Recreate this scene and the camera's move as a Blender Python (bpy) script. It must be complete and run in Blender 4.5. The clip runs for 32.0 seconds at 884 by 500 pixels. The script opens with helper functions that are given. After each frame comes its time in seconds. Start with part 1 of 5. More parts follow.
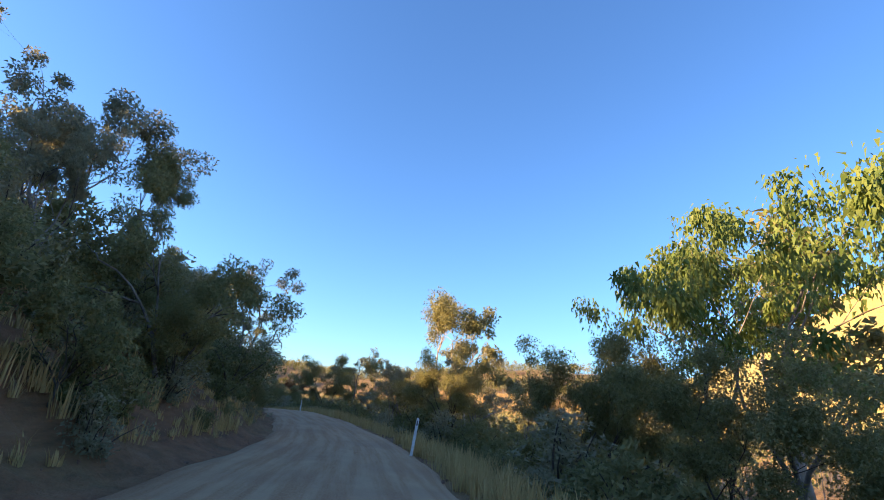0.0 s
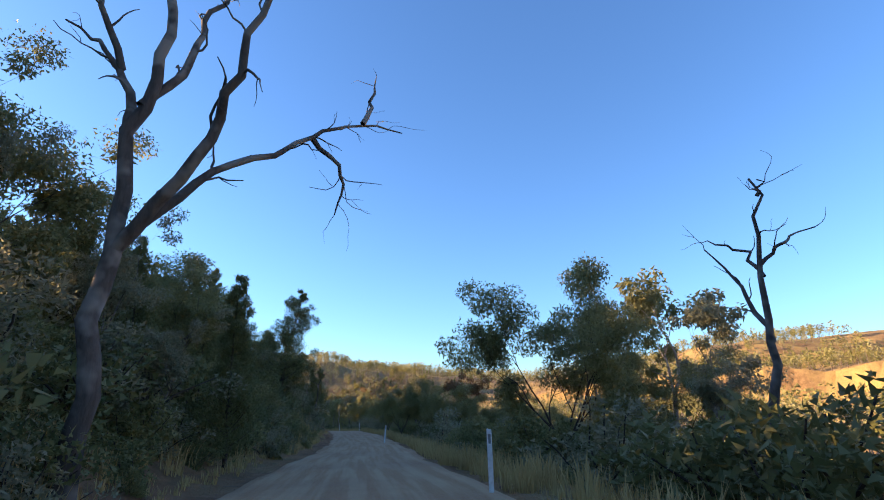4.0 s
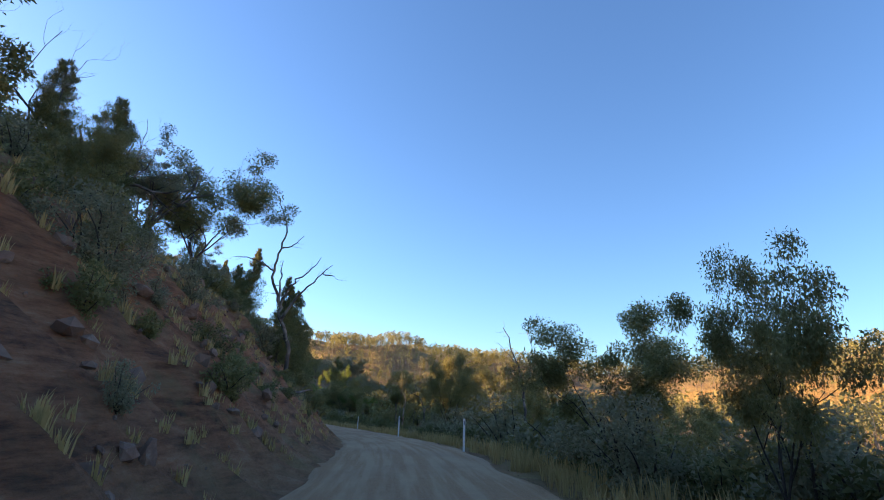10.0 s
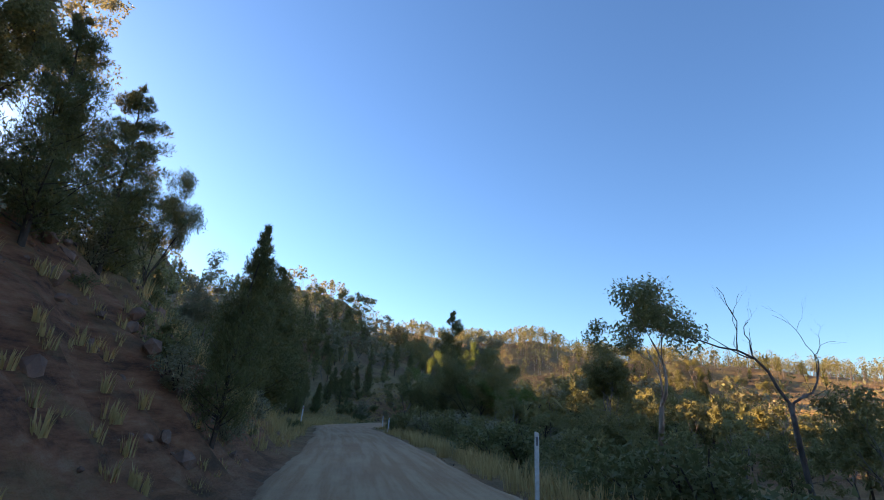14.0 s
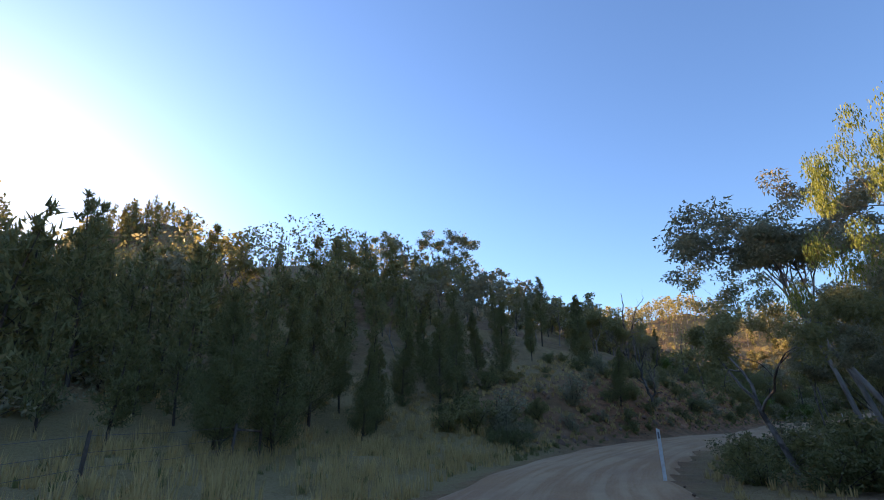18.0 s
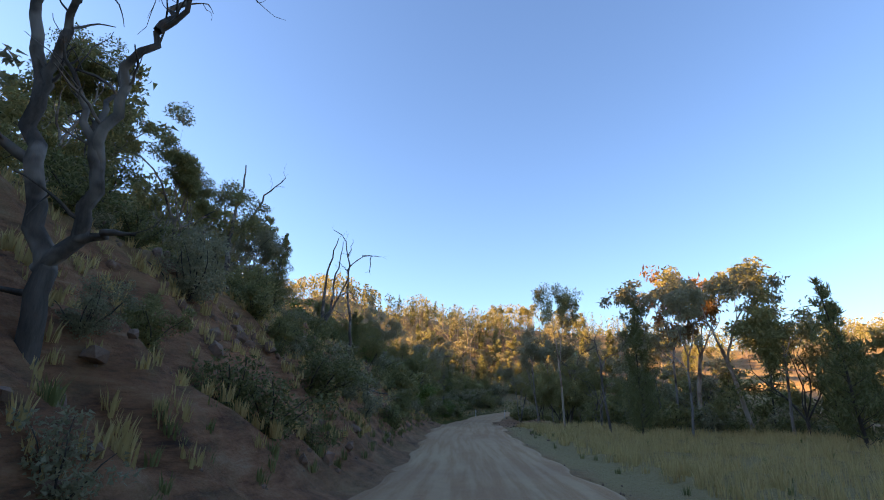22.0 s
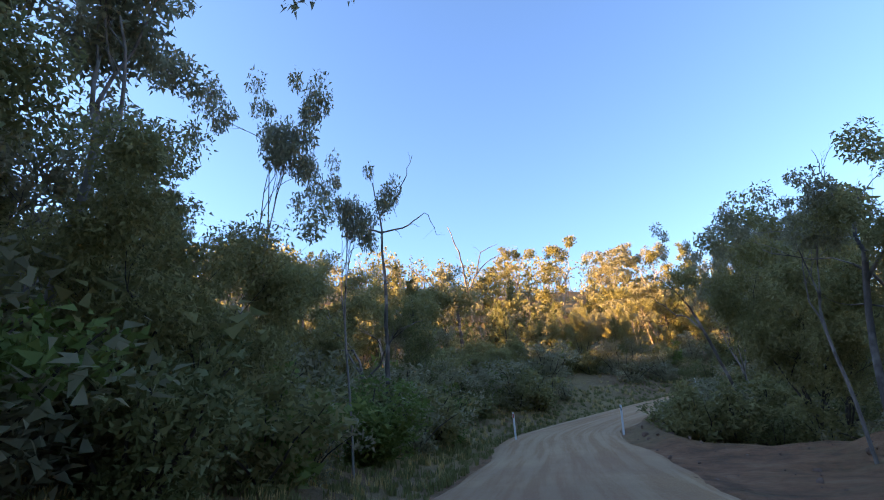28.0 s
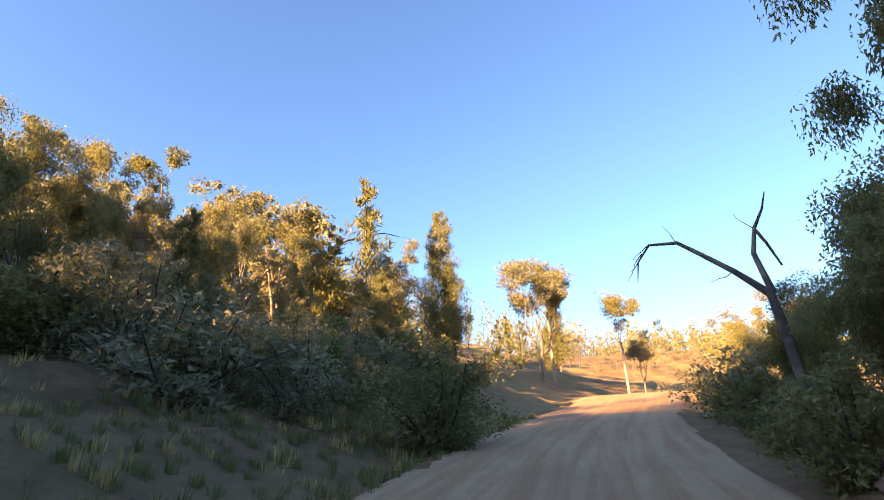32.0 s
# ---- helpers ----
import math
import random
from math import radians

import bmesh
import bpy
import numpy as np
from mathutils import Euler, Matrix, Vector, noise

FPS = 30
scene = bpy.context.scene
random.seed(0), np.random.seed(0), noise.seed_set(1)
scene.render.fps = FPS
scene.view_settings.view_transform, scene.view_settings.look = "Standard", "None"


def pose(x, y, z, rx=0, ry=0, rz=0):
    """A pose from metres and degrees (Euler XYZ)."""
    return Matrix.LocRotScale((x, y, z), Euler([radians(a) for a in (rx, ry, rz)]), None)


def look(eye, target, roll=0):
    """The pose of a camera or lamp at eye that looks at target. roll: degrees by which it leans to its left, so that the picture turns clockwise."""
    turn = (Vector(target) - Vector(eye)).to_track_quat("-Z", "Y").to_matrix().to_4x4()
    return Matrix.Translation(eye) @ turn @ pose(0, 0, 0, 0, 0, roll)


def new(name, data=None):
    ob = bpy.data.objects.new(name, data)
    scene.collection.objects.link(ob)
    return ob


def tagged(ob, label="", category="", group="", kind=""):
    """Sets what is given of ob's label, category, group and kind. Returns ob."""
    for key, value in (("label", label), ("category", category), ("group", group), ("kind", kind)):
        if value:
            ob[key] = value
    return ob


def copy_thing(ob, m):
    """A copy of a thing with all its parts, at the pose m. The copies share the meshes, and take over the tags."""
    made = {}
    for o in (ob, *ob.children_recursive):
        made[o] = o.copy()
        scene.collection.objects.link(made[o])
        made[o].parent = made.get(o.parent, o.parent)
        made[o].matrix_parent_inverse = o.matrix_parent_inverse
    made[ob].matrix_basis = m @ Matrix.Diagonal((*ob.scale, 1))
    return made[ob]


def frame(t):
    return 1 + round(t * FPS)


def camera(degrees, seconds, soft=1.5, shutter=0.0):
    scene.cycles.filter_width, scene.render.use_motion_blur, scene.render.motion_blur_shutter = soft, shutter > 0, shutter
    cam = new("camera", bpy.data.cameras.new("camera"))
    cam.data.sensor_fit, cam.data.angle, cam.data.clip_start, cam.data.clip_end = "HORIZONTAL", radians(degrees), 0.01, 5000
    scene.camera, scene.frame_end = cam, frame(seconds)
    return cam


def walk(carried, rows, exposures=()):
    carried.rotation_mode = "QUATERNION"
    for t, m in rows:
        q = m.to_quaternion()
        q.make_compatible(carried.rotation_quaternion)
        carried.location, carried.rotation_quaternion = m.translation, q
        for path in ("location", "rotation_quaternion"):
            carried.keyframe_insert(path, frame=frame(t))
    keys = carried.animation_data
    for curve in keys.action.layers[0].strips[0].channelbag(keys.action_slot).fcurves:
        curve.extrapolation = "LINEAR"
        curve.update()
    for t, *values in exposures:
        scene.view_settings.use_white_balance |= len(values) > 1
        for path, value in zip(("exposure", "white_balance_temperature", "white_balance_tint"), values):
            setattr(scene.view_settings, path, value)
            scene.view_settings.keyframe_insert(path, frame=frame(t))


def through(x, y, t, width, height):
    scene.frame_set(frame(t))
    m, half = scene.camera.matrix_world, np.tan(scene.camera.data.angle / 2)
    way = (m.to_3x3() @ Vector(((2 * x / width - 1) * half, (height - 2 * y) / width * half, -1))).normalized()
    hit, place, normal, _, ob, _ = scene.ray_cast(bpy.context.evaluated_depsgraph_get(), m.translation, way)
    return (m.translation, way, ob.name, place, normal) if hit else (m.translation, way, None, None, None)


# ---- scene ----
cam = camera(83.9, 32.0, soft=1.0)
PATH = [
    (0, (-0.362, 4.58, 1.478), (-0.315, 6.483, 2.092), 5.2),
    (0.5, (-0.91, 10.66, 1.423), (-0.944, 12.562, 2.041), 4.6),
    (1, (-1.645, 16.945, 1.324), (-1.755, 18.842, 1.949), 2.6),
    (1.5, (-2.532, 23.268, 1.283), (-2.728, 25.156, 1.915), 1.6),
    (2, (-3.872, 29.244, 1.266), (-4.126, 31.123, 1.902), 0.5),
    (2.5, (-5.474, 34.967, 1.26), (-5.767, 36.84, 1.898), -0.7),
    (3, (-6.942, 40.923, 1.301), (-7.311, 42.781, 1.941), -0.3),
    (3.5, (-8.791, 46.674, 1.45), (-9.232, 48.52, 2.078), -0.3),
    (4, (-10.909, 52.101, 1.58), (-11.428, 53.934, 2.187), -1.2),
    (4.5, (-13.626, 57.216, 1.584), (-14.192, 59.052, 2.142), -1.7),
    (6.5, (-22.734, 76.532, 0.829), (-23.433, 78.312, 1.415), 1.1),
    (7, (-25.558, 82.559, 0.631), (-26.257, 84.338, 1.22), 1.4),
    (7.5, (-28.43, 88.765, 0.358), (-29.134, 90.542, 0.948), 0.4),
    (8, (-31.332, 94.796, 0.197), (-32.051, 96.566, 0.789), 0.6),
    (8.5, (-34.311, 100.573, 0.102), (-35.048, 102.336, 0.694), 1.2),
    (9, (-37.302, 106.362, 0.034), (-38.061, 108.115, 0.624), 1.6),
    (9.5, (-40.404, 112.243, -0.07), (-41.181, 113.988, 0.522), 1.6),
    (10, (-43.501, 118.069, -0.356), (-44.307, 119.8, 0.241), 2.0),
    (10.5, (-46.591, 123.881, -0.61), (-47.421, 125.598, -0.008), 2.0),
    (11, (-49.884, 129.472, -0.664), (-50.735, 131.179, -0.062), 2.8),
    (11.5, (-53.068, 135.091, -0.745), (-53.959, 136.777, -0.142), 3.8),
    (12, (-56.547, 140.643, -0.899), (-57.498, 142.295, -0.297), 3.8),
    (12.5, (-60.349, 145.954, -1.145), (-61.38, 147.559, -0.543), 3.6),
    (13, (-64.182, 150.851, -1.46), (-65.271, 152.416, -0.856), 3.4),
    (13.5, (-68.21, 155.788, -1.594), (-69.357, 157.31, -0.986), 3.0),
    (14, (-72.857, 160.566, -1.739), (-74.07, 162.035, -1.129), 3.1),
    (14.5, (-77.678, 165.561, -2.032), (-78.942, 166.985, -1.421), 2.6),
    (16.5, (-102.334, 186.625, -2.438), (-103.788, 187.848, -1.812), -0.9),
    (17, (-108.361, 190.984, -2.539), (-109.822, 192.192, -1.903), -1.0),
    (17.5, (-114.125, 195.44, -2.69), (-115.582, 196.652, -2.05), -1.1),
    (18, (-119.221, 199.805, -2.868), (-120.661, 201.034, -2.223), -1.3),
    (18.5, (-123.555, 204.074, -2.978), (-124.894, 205.416, -2.34), -2.3),
    (19, (-127.096, 208.377, -3.158), (-128.251, 209.886, -2.533), -3.1),
    (19.5, (-130.085, 213.25, -3.251), (-131.049, 214.894, -2.644), -3.2),
    (20, (-132.586, 218.245, -3.266), (-133.377, 219.98, -2.663), -3.0),
    (20.5, (-134.417, 223.562, -3.278), (-135.033, 225.372, -2.695), -2.2),
    (21, (-135.451, 228.878, -3.188), (-135.939, 230.723, -2.587), -0.8),
    (21.5, (-136.104, 234.308, -3.133), (-136.506, 236.17, -2.523), 0.5),
    (22, (-136.827, 239.877, -3.151), (-137.196, 241.745, -2.541), 1.2),
    (22.5, (-137.625, 245.466, -3.234), (-137.985, 247.338, -2.63), 1.6),
    (23, (-138.357, 250.889, -3.372), (-138.714, 252.763, -2.773), 1.9),
    (23.5, (-139.033, 256.098, -3.548), (-139.396, 257.973, -2.952), 2.0),
    (24, (-139.973, 261.14, -3.548), (-140.328, 263.014, -2.946), 0.1),
    (24.5, (-141.053, 266.306, -3.5), (-141.395, 268.181, -2.894), -1.8),
    (26.5, (-144.059, 288.229, -3.2), (-144.398, 290.095, -2.564), -3.7),
    (27, (-145.096, 294.511, -3.431), (-145.436, 296.374, -2.786), -3.5),
    (27.5, (-145.963, 300.84, -3.586), (-146.3, 302.697, -2.927), -4.3),
    (28, (-146.897, 307.195, -3.663), (-147.221, 309.051, -2.992), -4.3),
    (28.5, (-147.447, 313.324, -3.65), (-147.724, 315.183, -2.966), -3.8),
    (29, (-147.787, 319.186, -3.582), (-147.935, 321.056, -2.889), -2.7),
    (29.5, (-147.603, 324.753, -3.487), (-147.572, 326.625, -2.782), -3.0),
    (30, (-147.058, 329.699, -3.426), (-146.831, 331.554, -2.712), -3.5),
    (30.5, (-146.906, 333.867, -3.209), (-146.452, 335.678, -2.493), -3.0),
    (31, (-145.941, 337.264, -2.91), (-145.271, 339.007, -2.195), -2.1),
    (31.5, (-143.21, 341.195, -2.513), (-142.328, 342.832, -1.776), -1.1),
    (32, (-139.907, 344.85, -1.95), (-138.864, 346.383, -1.2), 0.1),
]
walk(cam, [(t, look(eye, target, roll)) for t, eye, target, roll in PATH], exposures=[(0.0, 2.32, 6150, 10), (4.0, 2.27, 6300, 10), (9.0, 2.27, 6750, 10), (12.0, 2.22, 6800, 10), (14.0, 2.12, 6800, 10), (17.0, 2.27, 7050, 16), (20.0, 2.5, 7750, 16), (22.0, 2.65, 8050, 16), (24.0, 2.45, 7450, 16), (27.0, 2.92, 7350, 16), (29.0, 3.0, 7650, 16), (32.0, 2.84, 7600, 16)])

SUN_YAW, SUN_UP = 99.0, 14.0          # degrees: to the left of +y, above the horizon

world = bpy.data.worlds.new("world")
scene.world = world
world.use_nodes = True
wn, wl = world.node_tree.nodes, world.node_tree.links
sky = wn.new("ShaderNodeTexSky")
sky.sky_type = "NISHITA"
sky.sun_disc = False
sky.sun_elevation = radians(SUN_UP)
sky.sun_rotation = radians(-SUN_YAW)
sky.air_density, sky.dust_density, sky.ozone_density = 1.0, 0.5, 4.0
tint = wn.new("ShaderNodeMix")
tint.data_type, tint.blend_type = "RGBA", "MULTIPLY"
tint.inputs[0].default_value, tint.inputs[7].default_value = 1.0, (0.91, 1.0, 1.13, 1)
wn["Background"].inputs["Strength"].default_value = 0.068
wl.new(sky.outputs[0], tint.inputs[6])
wl.new(tint.outputs[2], wn["Background"].inputs[0])

sun_data = bpy.data.lights.new("sun", "SUN")
sun_data.energy, sun_data.angle, sun_data.color = 5.0, radians(0.6), (1.0, 0.64, 0.30)
sun = new("sun", sun_data)
sun_from = Vector((-math.sin(radians(SUN_YAW)) * math.cos(radians(SUN_UP)), math.cos(radians(SUN_YAW)) * math.cos(radians(SUN_UP)), math.sin(radians(SUN_UP))))
sun.matrix_world = look(sun_from * 300, (0, 0, 0))


# ---- materials ----
def material(name, rough=0.8):
    m = bpy.data.materials.new(name)
    m.use_nodes = True
    b = m.node_tree.nodes["Principled BSDF"]
    b.inputs["Roughness"].default_value = rough
    b.inputs["Specular IOR Level"].default_value = 0.25
    return m, m.node_tree.nodes, m.node_tree.links, b


def noise_node(n, l, scale, detail=4.0, vec=None, rough=0.6):
    t = n.new("ShaderNodeTexNoise")
    t.inputs["Scale"].default_value, t.inputs["Detail"].default_value, t.inputs["Roughness"].default_value = scale, detail, rough
    if vec is not None:
        l.new(vec, t.inputs["Vector"])
    return t.outputs["Fac"]


def ramp(n, l, fac, *stops):
    r = n.new("ShaderNodeValToRGB")
    while len(r.color_ramp.elements) < len(stops):
        r.color_ramp.elements.new(0.5)
    for e, (p, c) in zip(r.color_ramp.elements, stops):
        e.position, e.color = p, (*c, 1)
    l.new(fac, r.inputs[0])
    return r.outputs[0]


def mix(n, l, fac, a, b, mode="MIX"):
    m = n.new("ShaderNodeMix")
    m.data_type, m.blend_type = "RGBA", mode
    for sock, v in ((m.inputs[0], fac), (m.inputs[6], a), (m.inputs[7], b)):
        if isinstance(v, (float, int)):
            sock.default_value = v
        elif isinstance(v, tuple):
            sock.default_value = (*v, 1)
        else:
            l.new(v, sock)
    return m.outputs[2]


def math_node(n, l, op, a, b=0.0, clamp=False):
    m = n.new("ShaderNodeMath")
    m.operation, m.use_clamp = op, clamp
    for sock, v in zip(m.inputs, (a, b)):
        if isinstance(v, (float, int)):
            sock.default_value = v
        else:
            l.new(v, sock)
    return m.outputs[0]


def bump(n, l, b, height, strength=0.5, distance=0.05):
    k = n.new("ShaderNodeBump")
    k.inputs["Strength"].default_value, k.inputs["Distance"].default_value = strength, distance
    l.new(height, k.inputs["Height"])
    l.new(k.outputs[0], b.inputs["Normal"])


def coords(n, which="Object"):
    return n.new("ShaderNodeTexCoord").outputs[which]


def leaf_material(name, dark, light, tint, through=0.42, rough=0.6):
    m, n, l, b = material(name, rough)
    info = n.new("ShaderNodeObjectInfo").outputs["Random"]
    island = n.new("ShaderNodeNewGeometry").outputs["Random Per Island"]
    patch = noise_node(n, l, 1.3, 3.0, coords(n))
    base = ramp(n, l, patch, (0.3, dark), (0.7, light))
    base = mix(n, l, math_node(n, l, "MULTIPLY", island, 0.55), base, tint)
    base = mix(n, l, math_node(n, l, "MULTIPLY", info, 0.35), base, mix(n, l, 0.5, base, tint), "MIX")
    l.new(base, b.inputs["Base Color"])
    t = n.new("ShaderNodeBsdfTranslucent")
    l.new(base, t.inputs["Color"])
    s = n.new("ShaderNodeMixShader")
    s.inputs[0].default_value = through
    l.new(b.outputs[0], s.inputs[1])
    l.new(t.outputs[0], s.inputs[2])
    l.new(s.outputs[0], n["Material Output"].inputs[0])
    return m


def bark_material(name, dark, light, patch=None, scale=6.0):
    m, n, l, b = material(name, 0.9)
    mp = n.new("ShaderNodeMapping")
    mp.inputs["Scale"].default_value = (1, 1, 0.22)
    l.new(coords(n), mp.inputs[0])
    grain = noise_node(n, l, scale, 6.0, mp.outputs[0], 0.7)
    base = ramp(n, l, grain, (0.32, dark), (0.68, light))
    if patch:
        big = noise_node(n, l, 1.1, 3.0, coords(n))
        base = mix(n, l, ramp(n, l, big, (0.5, (0, 0, 0)), (0.6, (1, 1, 1))), base, patch)
    l.new(base, b.inputs["Base Color"])
    bump(n, l, b, grain, 0.7, 0.03)
    return m


def earth_material():
    m, n, l, b = material("ground_earth", 0.95)
    geo = n.new("ShaderNodeNewGeometry")
    sep = n.new("ShaderNodeSeparateXYZ")
    l.new(geo.outputs["Normal"], sep.inputs[0])
    p = coords(n)
    big, mid, fine = noise_node(n, l, 0.09, 5.0, p), noise_node(n, l, 0.8, 6.0, p, 0.7), noise_node(n, l, 9.0, 6.0, p, 0.7)
    litter = ramp(n, l, mid, (0.3, (0.115, 0.070, 0.038)), (0.5, (0.24, 0.15, 0.078)), (0.72, (0.37, 0.25, 0.135)))
    grass = ramp(n, l, fine, (0.3, (0.23, 0.165, 0.065)), (0.7, (0.46, 0.335, 0.145)))
    strata = n.new("ShaderNodeMapping")
    strata.inputs["Scale"].default_value = (0.5, 0.5, 2.6)
    strata.inputs["Rotation"].default_value = (0.25, 0.1, 0)
    l.new(p, strata.inputs[0])
    layer = noise_node(n, l, 1.4, 7.0, strata.outputs[0], 0.75)
    red = ramp(n, l, layer, (0.34, (0.085, 0.038, 0.021)), (0.46, (0.26, 0.110, 0.052)), (0.56, (0.38, 0.17, 0.082)), (0.72, (0.46, 0.28, 0.165)))
    green = n.new("ShaderNodeAttribute")
    green.attribute_name = "cover"
    sepc = n.new("ShaderNodeSeparateColor")
    l.new(green.outputs["Color"], sepc.inputs[0])
    base = mix(n, l, ramp(n, l, big, (0.4, (0, 0, 0)), (0.62, (1, 1, 1))), litter, grass)
    base = mix(n, l, math_node(n, l, "MULTIPLY", sepc.outputs[0], math_node(n, l, "ADD", mid, 0.45), True), base, grass)
    base = mix(n, l, math_node(n, l, "MULTIPLY", sepc.outputs[1], ramp(n, l, mid, (0.30, (0.25, 0.25, 0.25)), (0.5, (1, 1, 1))), True), base, red)
    base = mix(n, l, sepc.outputs[2], base, ramp(n, l, mid, (0.3, (0.32, 0.25, 0.085)), (0.7, (0.46, 0.375, 0.145))))
    base = mix(n, l, math_node(n, l, "MULTIPLY", fine, 0.35), base, (0.05, 0.035, 0.025))
    l.new(base, b.inputs["Base Color"])
    bump(n, l, b, math_node(n, l, "ADD", math_node(n, l, "ADD", mid, layer), math_node(n, l, "MULTIPLY", fine, 0.4)), 1.0, 0.2)
    return m


def rock_material():
    m, n, l, b = material("rock", 0.9)
    p = coords(n)
    f, g = noise_node(n, l, 2.5, 6.0, p, 0.7), noise_node(n, l, 14.0, 5.0, p, 0.7)
    base = ramp(n, l, f, (0.3, (0.12, 0.055, 0.035)), (0.55, (0.23, 0.12, 0.075)), (0.75, (0.33, 0.25, 0.19)))
    base = mix(n, l, math_node(n, l, "MULTIPLY", n.new("ShaderNodeObjectInfo").outputs["Random"], 0.5), base, (0.24, 0.19, 0.155))
    l.new(base, b.inputs["Base Color"])
    bump(n, l, b, math_node(n, l, "ADD", f, math_node(n, l, "MULTIPLY", g, 0.4)), 0.8, 0.05)
    return m


def road_material():
    m, n, l, b = material("road_gravel", 0.92)
    uv = n.new("ShaderNodeSeparateXYZ")
    l.new(coords(n, "UV"), uv.inputs[0])
    p = coords(n)
    fine, mid, big = noise_node(n, l, 28.0, 6.0, p, 0.75), noise_node(n, l, 2.2, 5.0, p), noise_node(n, l, 0.25, 4.0, p)
    stretched = n.new("ShaderNodeCombineXYZ")
    l.new(math_node(n, l, "MULTIPLY", uv.outputs[0], 2.6), stretched.inputs[0])
    l.new(math_node(n, l, "MULTIPLY", uv.outputs[1], 0.12), stretched.inputs[1])
    streak = noise_node(n, l, 1.0, 4.0, stretched.outputs[0], 0.6)
    loose = ramp(n, l, fine, (0.25, (0.24, 0.120, 0.054)), (0.5, (0.44, 0.238, 0.114)), (0.75, (0.60, 0.40, 0.215)))
    packed = ramp(n, l, fine, (0.2, (0.43, 0.262, 0.138)), (0.8, (0.62, 0.415, 0.232)))
    base = mix(n, l, ramp(n, l, streak, (0.42, (0, 0, 0)), (0.58, (1, 1, 1))), loose, packed)
    base = mix(n, l, math_node(n, l, "MULTIPLY", mid, 0.3), base, (0.155, 0.095, 0.059))
    base = mix(n, l, ramp(n, l, big, (0.45, (0, 0, 0)), (0.7, (0.520, 0.485, 0.430))), base, (0.311, 0.167, 0.099))
    l.new(base, b.inputs["Base Color"])
    bump(n, l, b, math_node(n, l, "ADD", fine, math_node(n, l, "MULTIPLY", streak, 1.5)), 0.6, 0.03)
    return m


def plain(name, colour, rough=0.6, dirt=None, scale=7.0, amount=0.5):
    m, n, l, b = material(name, rough)
    if dirt:
        f = noise_node(n, l, scale, 5.0, coords(n), 0.7)
        l.new(mix(n, l, ramp(n, l, f, (0.45, (0, 0, 0)), (0.75, (amount,) * 3)), colour, dirt), b.inputs["Base Color"])
        bump(n, l, b, f, 0.25, 0.01)
    else:
        b.inputs["Base Color"].default_value = (*colour, 1)
    return m


EARTH, GRAVEL = earth_material(), road_material()
LEAF_GUM = leaf_material("leaf_gum", (0.140, 0.145, 0.056), (0.237, 0.227, 0.087), (0.351, 0.300, 0.124))
LEAF_GREY = leaf_material("leaf_grey_green", (0.166, 0.170, 0.097), (0.264, 0.251, 0.146), (0.369, 0.324, 0.194))
LEAF_CYPRESS = leaf_material("leaf_cypress", (0.085, 0.100, 0.036), (0.148, 0.160, 0.056), (0.237, 0.211, 0.083), 0.25)
LEAF_LIGHT = leaf_material("leaf_light_green", (0.078, 0.132, 0.026), (0.144, 0.204, 0.048), (0.228, 0.252, 0.072), 0.4)
LEAF_RUST = leaf_material("leaf_rust", (0.14, 0.075, 0.03), (0.20, 0.11, 0.045), (0.28, 0.17, 0.08))
DRY = leaf_material("dry_grass", (0.350, 0.240, 0.090), (0.530, 0.372, 0.148), (0.650, 0.490, 0.225), 0.3, 0.8)
GREEN_GRASS = leaf_material("green_grass", (0.102, 0.120, 0.036), (0.180, 0.192, 0.066), (0.324, 0.282, 0.120), 0.3, 0.8)
BARK_DARK = bark_material("bark_dark", (0.035, 0.026, 0.020), (0.10, 0.078, 0.06))
BARK_PALE = bark_material("bark_pale", (0.26, 0.19, 0.14), (0.46, 0.38, 0.30), (0.20, 0.13, 0.09), 3.0)
BARK_GREY = bark_material("bark_grey", (0.13, 0.11, 0.095), (0.30, 0.26, 0.22), (0.08, 0.062, 0.05), 4.0)
DEADWOOD = bark_material("dead_wood", (0.050, 0.040, 0.033), (0.14, 0.115, 0.095), (0.24, 0.205, 0.17), 5.0)
ROCK = rock_material()
WHITE = plain("post_white", (0.72, 0.72, 0.70), 0.5, (0.34, 0.28, 0.22), 9.0, 0.6)
RED = plain("reflector_red", (0.55, 0.03, 0.015), 0.25)
SILVER = plain("reflector_grey", (0.20, 0.20, 0.21), 0.25)
STEEL = plain("fence_wire", (0.12, 0.10, 0.09), 0.5, (0.16, 0.07, 0.03))

